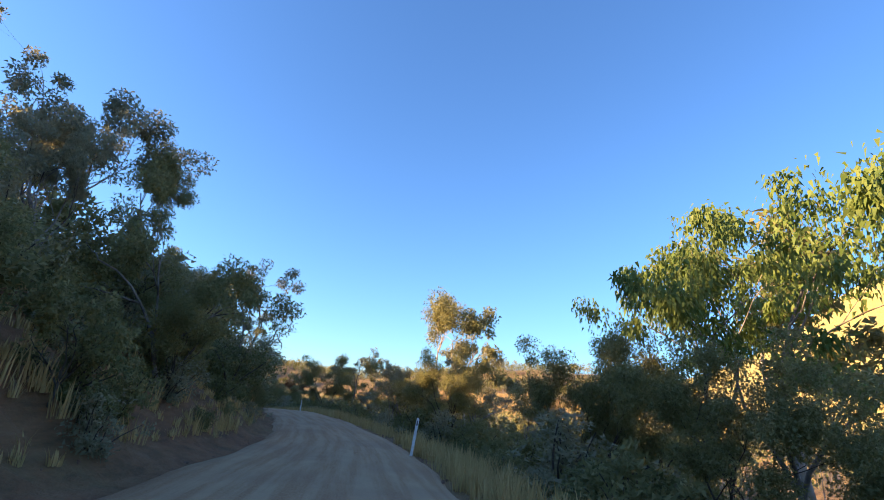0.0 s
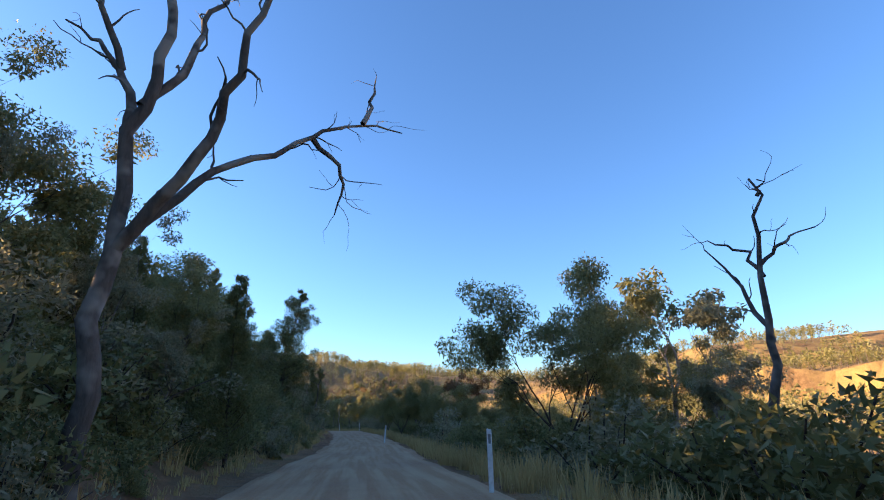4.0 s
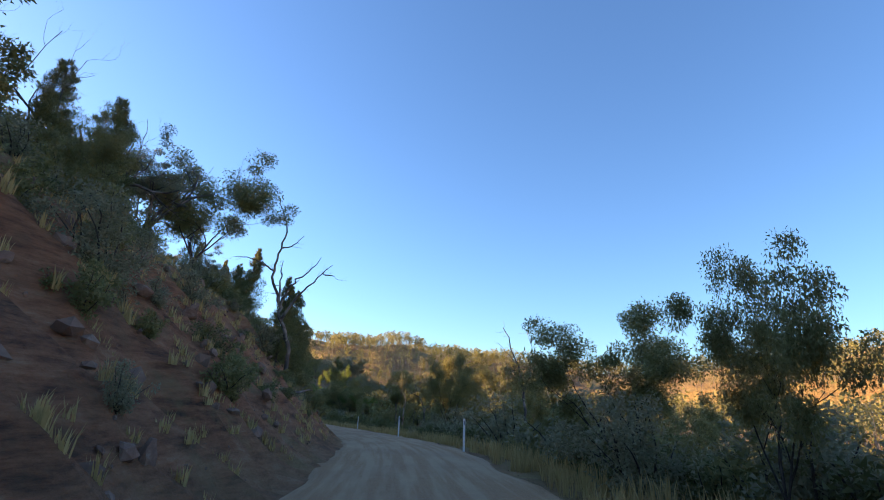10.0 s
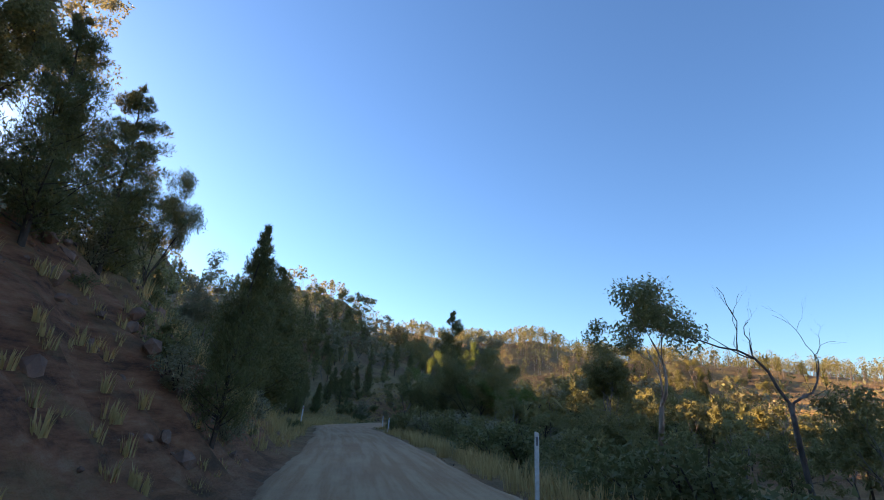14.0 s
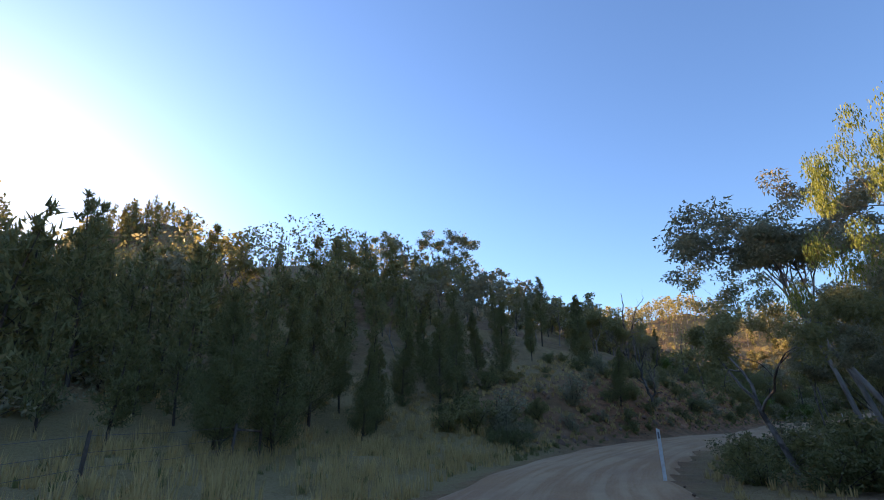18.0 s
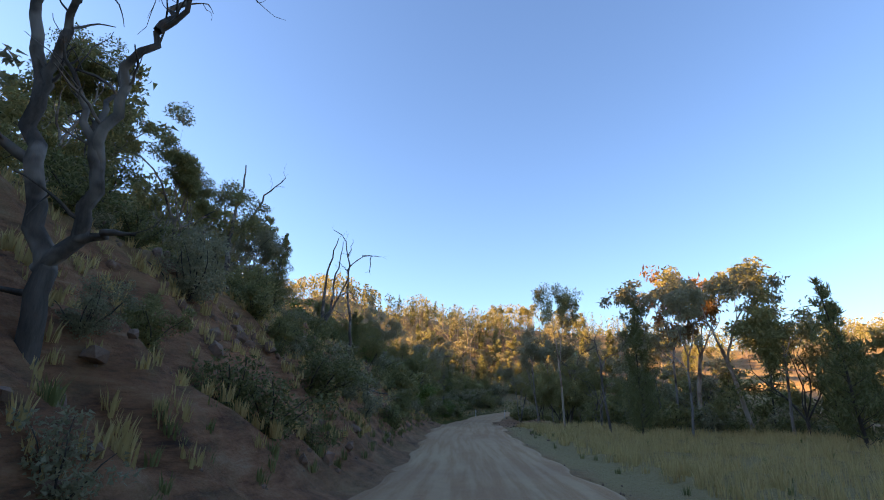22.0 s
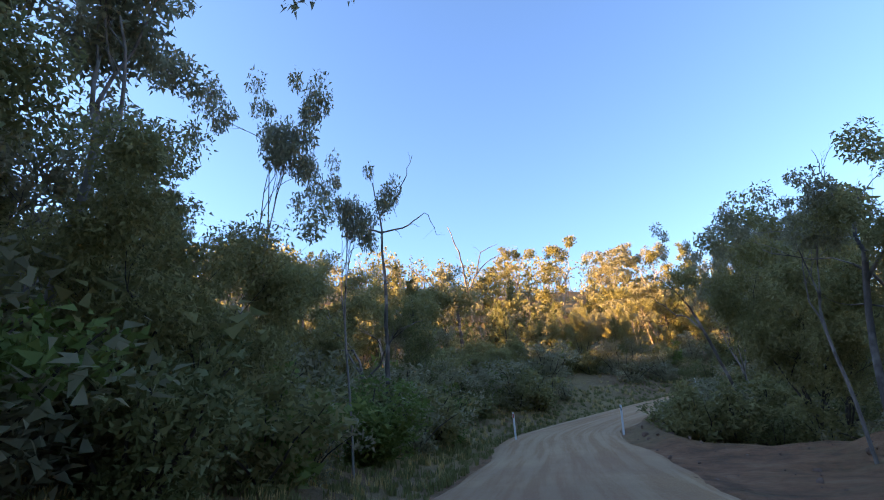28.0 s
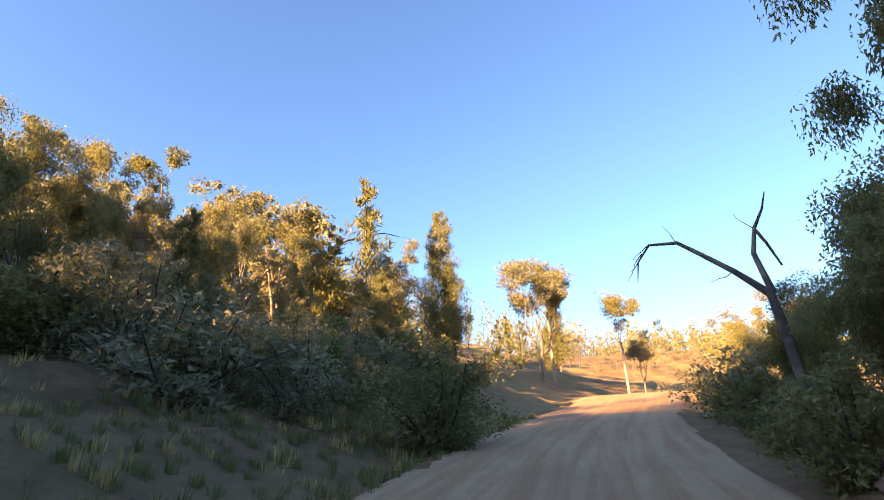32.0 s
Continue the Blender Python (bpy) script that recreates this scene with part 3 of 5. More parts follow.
def dead(seed, lean=(0, 0), spread_=0.8, forks=3, split=0.3, levels=5, bark=None, girth=0.125, up=0.03):
    """A dead tree 10 m high: bare twisted limbs down to fine twigs."""
    b = Build(seed)
    r = b.r
    pts, rad, d = b.branch((0, 0, -0.4), (lean[0], lean[1], 1), 10 * split + 0.4, girth, 0.07, 0.02, 7, 8, 0.75)
    ends, parts = [], []

    def limb(c, p, d, length, radius, level):
        pts, rad, e = c.branch(p, d, length, radius, 0.24, up, 7, 6 if level < 2 else (4 if level < 4 else 3), 0.35)
        ends.append(pts[:, 2].max())
        if level >= levels:
            return
        for k in range(2 + (r.rand() < 0.5)):
            j = 2 + int(r.rand() * 6)
            limb(c, pts[j], turned(r, (pts[j] - pts[j - 1]) / np.linalg.norm(pts[j] - pts[j - 1]), r.uniform(0.35, 1.0)), length * r.uniform(0.38, 0.66), rad[j] * 0.66, level + 1)

    for k in range(forks):
        a = 2 * math.pi * (k + r.rand() * 0.6) / forks + 0.4
        c = Build(0)
        c.r = r
        limb(c, pts[-1 - k % 3], d + np.array((math.cos(a), math.sin(a), 0)) * spread_ * r.uniform(0.5, 1.1), 10 * (1 - split) * r.uniform(0.5, 0.72), rad[-1] * 0.72, 1)
        parts.append(c)
    k = 10.0 / max(ends)
    for c in [b] + parts:
        c.v = [v * k for v in c.v]
    return [("trunk", b.mesh("trunk", bark or DEADWOOD), "")] + [("limb", c.mesh("limb", bark or DEADWOOD), "") for c in parts]


def shrub(seed, leaf=None, tall=1.0, each=130, count=54, leaf_size=0.09, droop=0.1, wide=1.0, fine=True):
    """A shrub 2 m high: several stems from the root and a loose rounded mass of leaves."""
    b = Build(seed)
    r = b.r
    cs, rs = [], []
    for k in range(9):
        a = r.uniform(0, 6.28)
        pts, rad, d = b.branch((0, 0, -0.1), (math.cos(a) * 0.5 * wide, math.sin(a) * 0.5 * wide, 1.0), r.uniform(1.1, 1.9) * tall, 0.03, 0.16, 0.02, 5, 4, 0.3)
        for j in range(count // 9):
            m = int(r.randint(1, 6))
            cs.append(pts[m] + r.normal(0, 0.16, 3) * (1, 1, 0.7))
            rs.append(r.uniform(0.22, 0.42))
    if not fine:
        each, leaf_size = 64, leaf_size * 1.35
    crown = leaves("foliage", r, cs, rs, each, leaf_size, 0.28, droop, leaf or LEAF_GUM, 0.85, True)
    return [("stem", b.mesh("stem", BARK_DARK), ""), ("foliage", crown, "")]


MADE = {}
G_LEFT, G_RIGHT, G_LOW = "trees on the road banks", "trees on the valley side", "roadside shrubs"
KINDS = {
    "gum_a": ("eucalypt_tree", gum, dict(seed=11), "olive-leaved eucalypt with grey bark on the dry roadside", G_RIGHT),
    "gum_b": ("eucalypt_tree", gum, dict(seed=23, spread_=0.8, split=0.28, lean=(0.12, 0)), "spreading eucalypt with olive leaves and grey limbs", G_RIGHT),
    "gum_c": ("eucalypt_tree", gum, dict(seed=37, bark=BARK_PALE, spread_=0.5, split=0.42, forks=2, clumps=1.15, each=240), "tall pale-barked eucalypt with clumped olive crown", G_RIGHT),
    "gum_d": ("eucalypt_tree", gum, dict(seed=41, leaf=LEAF_GREY, spread_=0.6, split=0.45, forks=3, clumps=0.9, each=140, bare=0.2, girth=0.075), "thin eucalypt with a sparse grey-green crown", G_RIGHT),
    "gum_e": ("eucalypt_tree", gum, dict(seed=53, leaf=LEAF_GREY, spread_=0.9, split=0.22, forks=4, bare=0.15), "many-stemmed eucalypt with grey trunks and grey-green leaves", G_RIGHT),
    "gum_thick": ("eucalypt_tree", gum, dict(seed=67, spread_=0.58, split=0.15, forks=5, clumps=1.5, each=270, bark=BARK_DARK), "dense dark-leaved eucalypt with a rounded crown", G_RIGHT),
    "gum_rust": ("eucalypt_tree", gum, dict(seed=71, leaf=LEAF_RUST, bark=BARK_PALE, split=0.4, bare=0.3), "eucalypt with dry rust-coloured leaves", G_RIGHT),
    "willow": ("weeping_tree", gum, dict(seed=79, leaf=LEAF_LIGHT, spread_=0.8, split=0.22, forks=4, clumps=1.2, droop=-1.8, leaf_size=0.11, each=300), "light green weeping tree with hanging foliage", G_RIGHT),
    "cyp_a": ("cypress_pine", cypress, dict(seed=101, width=0.175), "dark green cypress pine with a narrow ragged cone", G_LEFT),
    "cyp_b": ("cypress_pine", cypress, dict(seed=103, width=0.225), "broad dark green cypress pine", G_LEFT),
    "cyp_c": ("cypress_pine", cypress, dict(seed=107, width=0.16, base=0.2), "slender cypress pine with a bare lower trunk", G_LEFT),
    "dead_c": ("dead_tree", dead, dict(seed=223, spread_=1.0, forks=5, split=0.18, up=0.06), "dead tree with many spreading bare limbs", G_LEFT),
    "dead_d": ("dead_tree", dead, dict(seed=227, spread_=0.35, forks=2, split=0.5, levels=4, girth=0.09), "thin dead tree with a bare leaning stem", G_LEFT),
    "dead_f": ("dead_tree", dead, dict(seed=239, spread_=0.5, forks=6, split=0.12, up=0.08, levels=4, girth=0.24), "thicket of bare grey upright branches on the slope", G_LEFT),
    "shrub_a": ("shrub", shrub, dict(seed=301), "olive green shrub beside the gravel road", G_LOW),
    "shrub_b": ("shrub", shrub, dict(seed=303, leaf=LEAF_CYPRESS, leaf_size=0.07), "dark green shrub with small leaves", G_LOW),
    "shrub_c": ("shrub", shrub, dict(seed=307, leaf=LEAF_LIGHT, leaf_size=0.10), "fresh light green shrub", G_LOW),
    "shrub_d": ("shrub", shrub, dict(seed=311, leaf=LEAF_GREY, tall=1.1, leaf_size=0.075), "grey-green shrub on the slope", G_LOW),
}


BULK = {}


def bulk(pool, kind, x, y, size, wide=1.0):
    """Notes a plant that nobody would count, to be joined with the others of its pool."""
    BULK.setdefault(pool, []).append((kind, x, y, size, wide))


def arrays(me):
    co = np.empty(len(me.vertices) * 3, np.float32)
    me.vertices.foreach_get("co", co)
    ids = np.empty(len(me.loops), np.int32)
    me.loops.foreach_get("vertex_index", ids)
    return co.reshape(-1, 3), ids.reshape(len(me.polygons), -1)


def thinned(co, fc, share, seed):
    """A share of a crown's loose leaves, each grown to cover what the others did."""
    r = np.random.RandomState(seed)
    keep = fc[r.rand(len(fc)) < share]
    v = co[keep]
    mid = v.mean(1, keepdims=True)
    v = mid + (v - mid) * (0.92 / math.sqrt(share))
    return v.reshape(-1, 3), np.arange(v.size // 3).reshape(-1, 3)


def join_bulk(pool, label, category):
    """All plants of a pool as one object; those farther from the road with fewer, larger leaves."""
    r = np.random.RandomState(5)
    mats, verts, faces, index, n, cache = [], [], [], [], 0, {}
    spots = BULK[pool]
    base = ground([s[1] for s in spots], [s[2] for s in spots])
    away = np.abs(nearest([s[1] for s in spots], [s[2] for s in spots])[1])
    for (kind, x, y, size, wide), z, d in zip(spots, base, away):
        level = (0.62 if d < 13 else 0.22) if pool == "undergrowth" else (0.36 if d < 22 else 0.19 if d < 36 else 0.1)
        if (kind, level) not in cache:
            _, maker, how, _, _ = KINDS[kind]
            made = [(*arrays(me), me.materials[0]) for _, me, _ in (maker(**how) if maker is dead else maker(fine=False, **how))]
            cache[kind, level] = [(*thinned(co, fc, level, 7), mat) if k == 1 and maker is not dead else (co, fc, mat) for k, (co, fc, mat) in enumerate(made)]
        k = size / (2.0 if KINDS[kind][1] is shrub else 10.0)
        a = r.uniform(0, 6.283)
        turn = np.array(((math.cos(a), -math.sin(a), 0), (math.sin(a), math.cos(a), 0), (0, 0, 1))) @ np.diag((k * wide, k * wide, k))
        for co, fc, mat in cache[kind, level]:
            if mat not in mats:
                mats.append(mat)
            verts.append(co @ turn.T + (x, y, z - 0.08))
            faces.append(fc + n)
            index.append(np.full(len(fc), mats.index(mat)))
            n += len(co)
    me = mesh_from(pool, np.vstack(verts), faces, mats, np.concatenate(index), False)
    tagged(new(pool, me), label, category, kind="stuff")


def plant(kind, x, y, size, turn=None, lean=0.0, lean_to=0.0, wide=1.0, fine=None):
    """One plant of a kind at a place. size: its height in metres. lean: degrees, turned about the heading lean_to."""
    name, maker, how, label, group = KINDS[kind]
    rng = random.Random(int(x * 37.7) * 7919 + int(y * 53.1))
    turn = rng.uniform(0, 360) if turn is None else turn
    if fine is None:
        fine = abs(nearest([x], [y])[1][0]) < 15
    m = pose(x, y, height(x, y) - 0.08) @ Matrix.Rotation(radians(lean), 4, Vector((math.cos(radians(lean_to)), math.sin(radians(lean_to)), 0))) @ pose(0, 0, 0, 0, 0, turn)
    key = (kind, fine or maker is dead)
    if key not in MADE:
        category = "shrub" if maker is shrub else "tree"
        MADE[key] = thing(name, maker(**how) if maker is dead else maker(fine=fine, **how), label, category, group)
        ob = MADE[key]
        ob.matrix_basis = m
    else:
        ob = copy_thing(MADE[key], m)
    k = size / (2.0 if maker is shrub else 10.0)
    ob.scale = (k * wide, k * wide, k)
    return ob


def tree(kind, x, y, top, **more):
    """A plant whose top stands at a height above the world's zero."""
    return plant(kind, x, y, max(1.0, top - height(x, y)), **more)


# ---- trees that stand out, along the drive: valley side, first stretch ----
tree("willow", 11.8, 26.7, 11.7, wide=0.8)
tree("willow", 15.2, 24.6, 11.6, wide=0.9)
tree("gum_thick", 9.6, 26.5, 5.6, wide=0.9)
tree("gum_thick", 6.6, 24.8, 5.2, wide=0.8)
tree("gum_c", 18.3, 28.1, 12.9, wide=1.2)
tree("gum_e", -2.4, 55.9, 7.0, wide=0.8)
tree("gum_thick", 1.5, 52.4, 2.7, wide=0.8)
tree("gum_c", 1.9, 55.2, 13.2, wide=0.85)
tree("gum_e", 5.1, 55.2, 9.0, wide=0.75)
tree("gum_c", 5.2, 55.0, 12.2, wide=0.9)
tree("gum_thick", 1.8, 36.7, 5.8, wide=0.75)
tree("gum_a", 0.5, 55.3, 5.6, wide=0.8)
tree("gum_e", 6.5, 63.0, 4.6)
tree("gum_thick", -12.0, 72.5, 7.4, wide=0.9)
tree("gum_d", -11.0, 84.5, 8.4)
tree("gum_c", -7.0, 82.5, 8.6)
tree("gum_d", -4.5, 81.5, 7.4)
tree("gum_thick", -8.0, 76.5, 4.2)
tree("gum_thick", -29.2, 100.6, 3.9, wide=0.85)
tree("gum_thick", -27.4, 102.0, 4.6)
tree("gum_rust", -22.8, 101.5, 5.3)
tree("gum_thick", -21.5, 92.5, 3.4)
tree("gum_b", -17.5, 96.5, 3.8)
tree("gum_thick", -24.5, 105.5, 3.6)
tree("gum_thick", -38.4, 119.8, 3.0, wide=0.75)
tree("gum_thick", -35.4, 124.5, 2.6)
tree("dead_c", -33.0, 131.0, 5.6)
tree("gum_thick", -42.0, 128.4, 2.8, wide=0.6)
tree("gum_thick", -39.4, 127.0, 1.4, wide=0.8)
tree("gum_thick", -36.6, 129.0, 1.2)
tree("gum_thick", -45.2, 134.6, 3.0)
tree("gum_thick", -48.2, 146.0, 0.6)
tree("cyp_a", -50.0, 149.6, 0.8)
tree("gum_thick", -43.0, 153.0, 1.0)
tree("gum_thick", -61.6, 160.0, 4.4, wide=0.55)
tree("gum_thick", -55.6, 163.5, 2.2, wide=0.8)
tree("cyp_b", -56.0, 170.5, 3.4)
tree("gum_d", -70.6, 167.2, 3.2, wide=0.3)
tree("gum_thick", -64.8, 170.5, 5.0)
tree("gum_c", -80.0, 184.5, 4.4)
tree("dead_d", -73.8, 180.6, 3.4)
tree("gum_a", -84.0, 190.0, 2.6)
tree("willow", -98.7, 201.3, 0.9)
tree("willow", -113.0, 213.0, 3.2)
tree("gum_thick", -108.8, 203.6, 2.2, wide=0.6)
tree("cyp_b", -104.5, 201.6, 8.6)
tree("gum_thick", -100.0, 199.5, 4.0)
tree("gum_thick", -120.0, 226.0, 3.6)
tree("willow", -118.6, 220.2, 8.0, wide=0.5)
tree("gum_thick", -117.0, 219.5, 3.0, wide=0.8)
tree("gum_d", -126.6, 239.4, 13.4, wide=1.1, lean=17, lean_to=-90)
tree("gum_d", -126.0, 240.8, 13.0, wide=1.2, lean=9, lean_to=-80)
tree("gum_d", -124.6, 238.6, 13.4, wide=1.2, lean=19, lean_to=-95)
tree("gum_e", -126.4, 244.0, 8.0, wide=1.1)
tree("gum_e", -122.0, 233.0, 9.6, wide=0.9)
tree("gum_d", -130.0, 246.0, 2.8)
tree("gum_thick", -126.5, 243.0, 2.6)
# ---- the grassy flat and the trees behind it ----
tree("gum_c", -134.8, 286.0, 8.2, wide=0.55)
tree("cyp_b", -130.0, 277.6, 4.8, wide=0.8)
tree("gum_d", -126.5, 279.0, 6.4)
tree("gum_rust", -121.9, 293.1, 12.8, wide=0.9)
tree("gum_d", -127.7, 289.5, 9.0)
tree("gum_c", -119.1, 288.2, 10.8)
tree("gum_d", -118.3, 283.2, 8.6)
tree("dead_d", -131.4, 283.6, 6.0)
tree("gum_d", -125.0, 289.0, 9.2)
tree("gum_thick", -117.5, 283.0, 6.5)
tree("cyp_a", -119.0, 273.0, 5.5)
tree("cyp_a", -116.0, 266.0, 6.0)
tree("gum_thick", -113.0, 258.0, 5.0)
tree("gum_d", -139.4, 307.3, 3.8, wide=0.75, lean=10, lean_to=-90)
tree("gum_d", -136.8, 303.6, 5.2, wide=0.7, lean=10, lean_to=-90)
tree("gum_thick", -136.6, 309.6, 1.0)
tree("gum_thick", -134.6, 304.1, 1.3)
tree("gum_d", -137.1, 299.0, 6.4)
tree("gum_d", -135.2, 308.5, 7.1, wide=0.8, lean=8, lean_to=-90)
tree("gum_d", -133.2, 308.0, 7.2)
tree("dead_d", -133.3, 304.8, 7.4)
tree("dead_d", -140.0, 319.8, 3.9, lean=14, lean_to=90)
tree("gum_d", -139.8, 320.8, 2.5, wide=0.75)
tree("gum_thick", -137.0, 318.5, 1.9)
tree("gum_thick", -136.0, 331.0, 4.6, wide=0.8)
tree("gum_b", -134.6, 325.7, 4.5)
tree("gum_d", -132.6, 340.0, 8.6, wide=0.6)
tree("gum_e", -135.2, 339.6, 8.4, wide=0.55)
tree("gum_thick", -130.4, 344.0, 9.0, wide=0.46)
tree("gum_thick", -129.0, 344.9, 6.2, wide=0.5)
tree("gum_e", -129.9, 342.7, 7.5, wide=0.6)
tree("gum_e", -129.4, 344.1, 11.5, wide=0.52)
tree("dead_d", -135.7, 339.1, 6.6, lean=12, lean_to=-90)
tree("gum_d", -125.1, 344.2, 9.4, wide=0.9)
tree("gum_e", -131.3, 343.9, 7.4, wide=0.45)
tree("gum_thick", -131.3, 345.2, 1.6, wide=0.8)
tree("gum_thick", -129.1, 346.6, 2.2, wide=0.8)
tree("gum_thick", -127.2, 344.8, 4.4, wide=0.7)
tree("gum_thick", -127.7, 344.6, 2.7)
tree("gum_thick", -125.5, 346.4, 4.4, wide=0.8)
tree("gum_thick", -119.8, 351.6, 3.8, wide=0.8)
tree("gum_thick", -113.8, 354.9, 4.0, wide=0.9)
# ---- hill side, first stretch ----
tree("gum_b", -7.8, 20.2, 7.8, wide=0.92)
tree("gum_d", -10.2, 32.0, 8.9)
tree("gum_a", -14.3, 37.1, 9.4)
tree("gum_e", -10.6, 17.2, 9.4, wide=0.7)
tree("gum_d", -17.1, 50.5, 9.9)
tree("gum_e", -25.8, 64.1, 8.0)
tree("gum_a", -12.0, 24.3, 11.9, wide=0.75)
tree("gum_e", -14.8, 22.6, 14.6)
tree("gum_a", -19.2, 42.5, 10.6)
tree("gum_e", -17.3, 43.5, 10.1)
tree("gum_b", -13.5, 44.2, 7.3, wide=0.65)
tree("gum_a", -23.9, 48.4, 13.6)
tree("gum_d", -19.2, 52.2, 10.1, wide=0.8)
tree("gum_e", -25.3, 58.9, 9.7, wide=0.8)
tree("cyp_a", -22.2, 66.4, 6.4)
tree("cyp_a", -28.2, 67.8, 9.0)
tree("gum_e", -22.4, 63.4, 4.8)
tree("cyp_b", -39.2, 86.8, 12.4)
tree("cyp_a", -36.5, 84.0, 11.0)
tree("cyp_c", -40.0, 90.0, 8.6, wide=0.85)
tree("cyp_b", -39.9, 95.2, 14.0, wide=1.5, lean=7, lean_to=110)
tree("dead_d", -43.2, 107.8, 7.8)
tree("cyp_c", -44.2, 109.4, 6.8)
tree("cyp_b", -45.4, 112.6, 7.2)
tree("cyp_a", -47.8, 112.0, 6.2)
tree("dead_c", -55.0, 112.6, 9.6)
tree("dead_c", -56.4, 121.0, 9.4)
tree("gum_thick", -56.0, 124.4, 6.4, wide=0.8)
tree("gum_e", -58.6, 122.0, 6.4, wide=0.8)
tree("dead_f", -68.4, 126.4, 16.0)
tree("dead_f", -65.8, 128.9, 14.8)
tree("dead_f", -65.3, 131.8, 14.2)
tree("cyp_a", -63.4, 139.4, 6.8)
tree("cyp_b", -66.4, 143.6, 7.2)
tree("cyp_b", -67.6, 145.4, 7.4)
tree("cyp_b", -79.6, 151.0, 12.0)
tree("cyp_b", -78.4, 157.9, 7.8, lean=6, lean_to=130, wide=1.4)
tree("gum_e", -91.0, 161.0, 13.4)
tree("cyp_b", -90.2, 165.2, 8.6, wide=1.3)
tree("gum_thick", -91.6, 167.0, 6.6, wide=0.6)
tree("cyp_a", -85.0, 167.0, 3.2)
tree("cyp_b", -84.6, 162.4, 6.2, wide=1.2)
tree("cyp_b", -82.6, 157.0, 8.0)
tree("cyp_b", -119.6, 190.2, 7.0, wide=1.5)
tree("cyp_a", -118.4, 189.4, 5.6)
tree("cyp_b", -113.6, 186.0, 9.4, wide=1.5)
tree("cyp_b", -111.2, 184.2, 10.0, wide=1.5)
tree("cyp_b", -106.9, 180.4, 9.6, wide=1.4)
tree("cyp_a", -110.0, 181.5, 8.0)
# ---- the gully with its stand of cypress pines ----
tree("cyp_a", -147.6, 195.4, 11.6)
tree("cyp_a", -151.9, 202.0, 10.6)
tree("cyp_b", -155.4, 217.2, 12.4)
tree("cyp_c", -166.0, 203.0, 15.4)
tree("cyp_c", -165.2, 211.0, 15.2)
tree("cyp_b", -170.8, 226.6, 18.6)
tree("gum_c", -197.0, 252.0, 33.0, wide=1.15)
tree("gum_c", -190.0, 256.0, 31.0, wide=1.15)
tree("gum_c", -181.0, 256.0, 29.4, wide=1.15)
tree("cyp_a", -149.6, 244.1, 9.9)
tree("cyp_c", -155.3, 245.4, 13.6)
tree("cyp_a", -146.6, 240.6, 6.2)
tree("cyp_a", -142.0, 238.0, 2.8, wide=1.2)
tree("cyp_c", -152.6, 240.5, 9.5)
tree("cyp_a", -156.8, 239.5, 11.5)
tree("cyp_c", -149.2, 236.0, 6.5)
# ---- hill side, second stretch ----
tree("cyp_a", -155.2, 271.3, 9.4)
tree("cyp_a", -149.5, 272.5, 3.4)
tree("gum_thick", -150.6, 279.4, 3.2, wide=0.8)
tree("gum_thick", -152.6, 280.8, 4.6, wide=0.8)
tree("gum_e", -153.9, 292.2, 8.0)
tree("dead_c", -153.8, 302.2, 7.9)
tree("gum_thick", -153.5, 299.7, 4.1, wide=1.1)
tree("gum_thick", -153.7, 303.7, 4.0, wide=1.1)
tree("gum_thick", -156.6, 300.5, 5.6)
tree("gum_d", -152.5, 307.9, 5.1)
tree("gum_d", -153.7, 311.1, 6.0)
tree("gum_thick", -152.5, 314.1, 1.4, wide=0.9)
tree("dead_d", -154.1, 306.7, 7.1, lean=14, lean_to=90)
tree("dead_c", -155.2, 306.4, 10.4)
tree("gum_thick", -154.5, 309.1, 3.9)
tree("gum_d", -153.5, 318.5, 7.4, wide=0.5)
tree("gum_d", -152.0, 320.5, 5.2, wide=0.45)
tree("gum_d", -155.1, 313.9, 7.9, lean=8, lean_to=90)
tree("gum_e", -157.6, 314.9, 6.5)
tree("cyp_a", -155.7, 318.3, 3.5)
tree("gum_b", -154.4, 331.3, 6.2)
tree("cyp_b", -154.3, 337.7, 6.0)
tree("gum_e", -154.8, 339.6, 6.4, wide=0.9)
tree("cyp_a", -124.7, 376.3, 18.4, wide=1.05)
tree("cyp_a", -118.4, 376.4, 18.4, wide=1.05)
tree("cyp_b", -128.0, 368.5, 7.9, wide=0.8)
tree("gum_e", -108.6, 375.5, 16.4)
tree("gum_c", -105.8, 376.8, 15.2)
tree("gum_c", -96.6, 375.8, 13.4)
tree("gum_e", -92.0, 377.0, 11.0)
tree("gum_b", -99.5, 360.5, 9.0)
tree("gum_thick", -107.0, 357.5, 6.4)
tree("gum_c", -149.8, 404.0, 30.5)
tree("gum_c", -140.9, 404.9, 30.4)
tree("gum_c", -124.0, 397.5, 24.8)
tree("gum_e", -131.4, 399.5, 26.7)
tree("gum_c", -142.1, 433.4, 34.0)
tree("gum_c", -129.4, 427.5, 33.3)
tree("cyp_b", -153.7, 462.4, 39.5)
plant("shrub_b", -132.2, 356.4, 3.4)
plant("shrub_b", -132.0, 345.4, 1.2)
plant("shrub_a", -131.4, 347.6, 2.0)
plant("gum_thick", -142.2, 362.4, 7.4, wide=0.6)
plant("gum_e", -140.0, 364.8, 7.6, wide=0.6)
plant("gum_thick", -137.4, 366.2, 6.6, wide=0.55)
plant("gum_b", -134.0, 367.0, 5.6, wide=0.6)
plant("cyp_b", -138.4, 363.4, 6.0)
plant("gum_d", -141.0, 363.0, 6.6, wide=0.8)
plant("gum_d", -138.0, 366.5, 7.2, wide=0.7, turn=60)
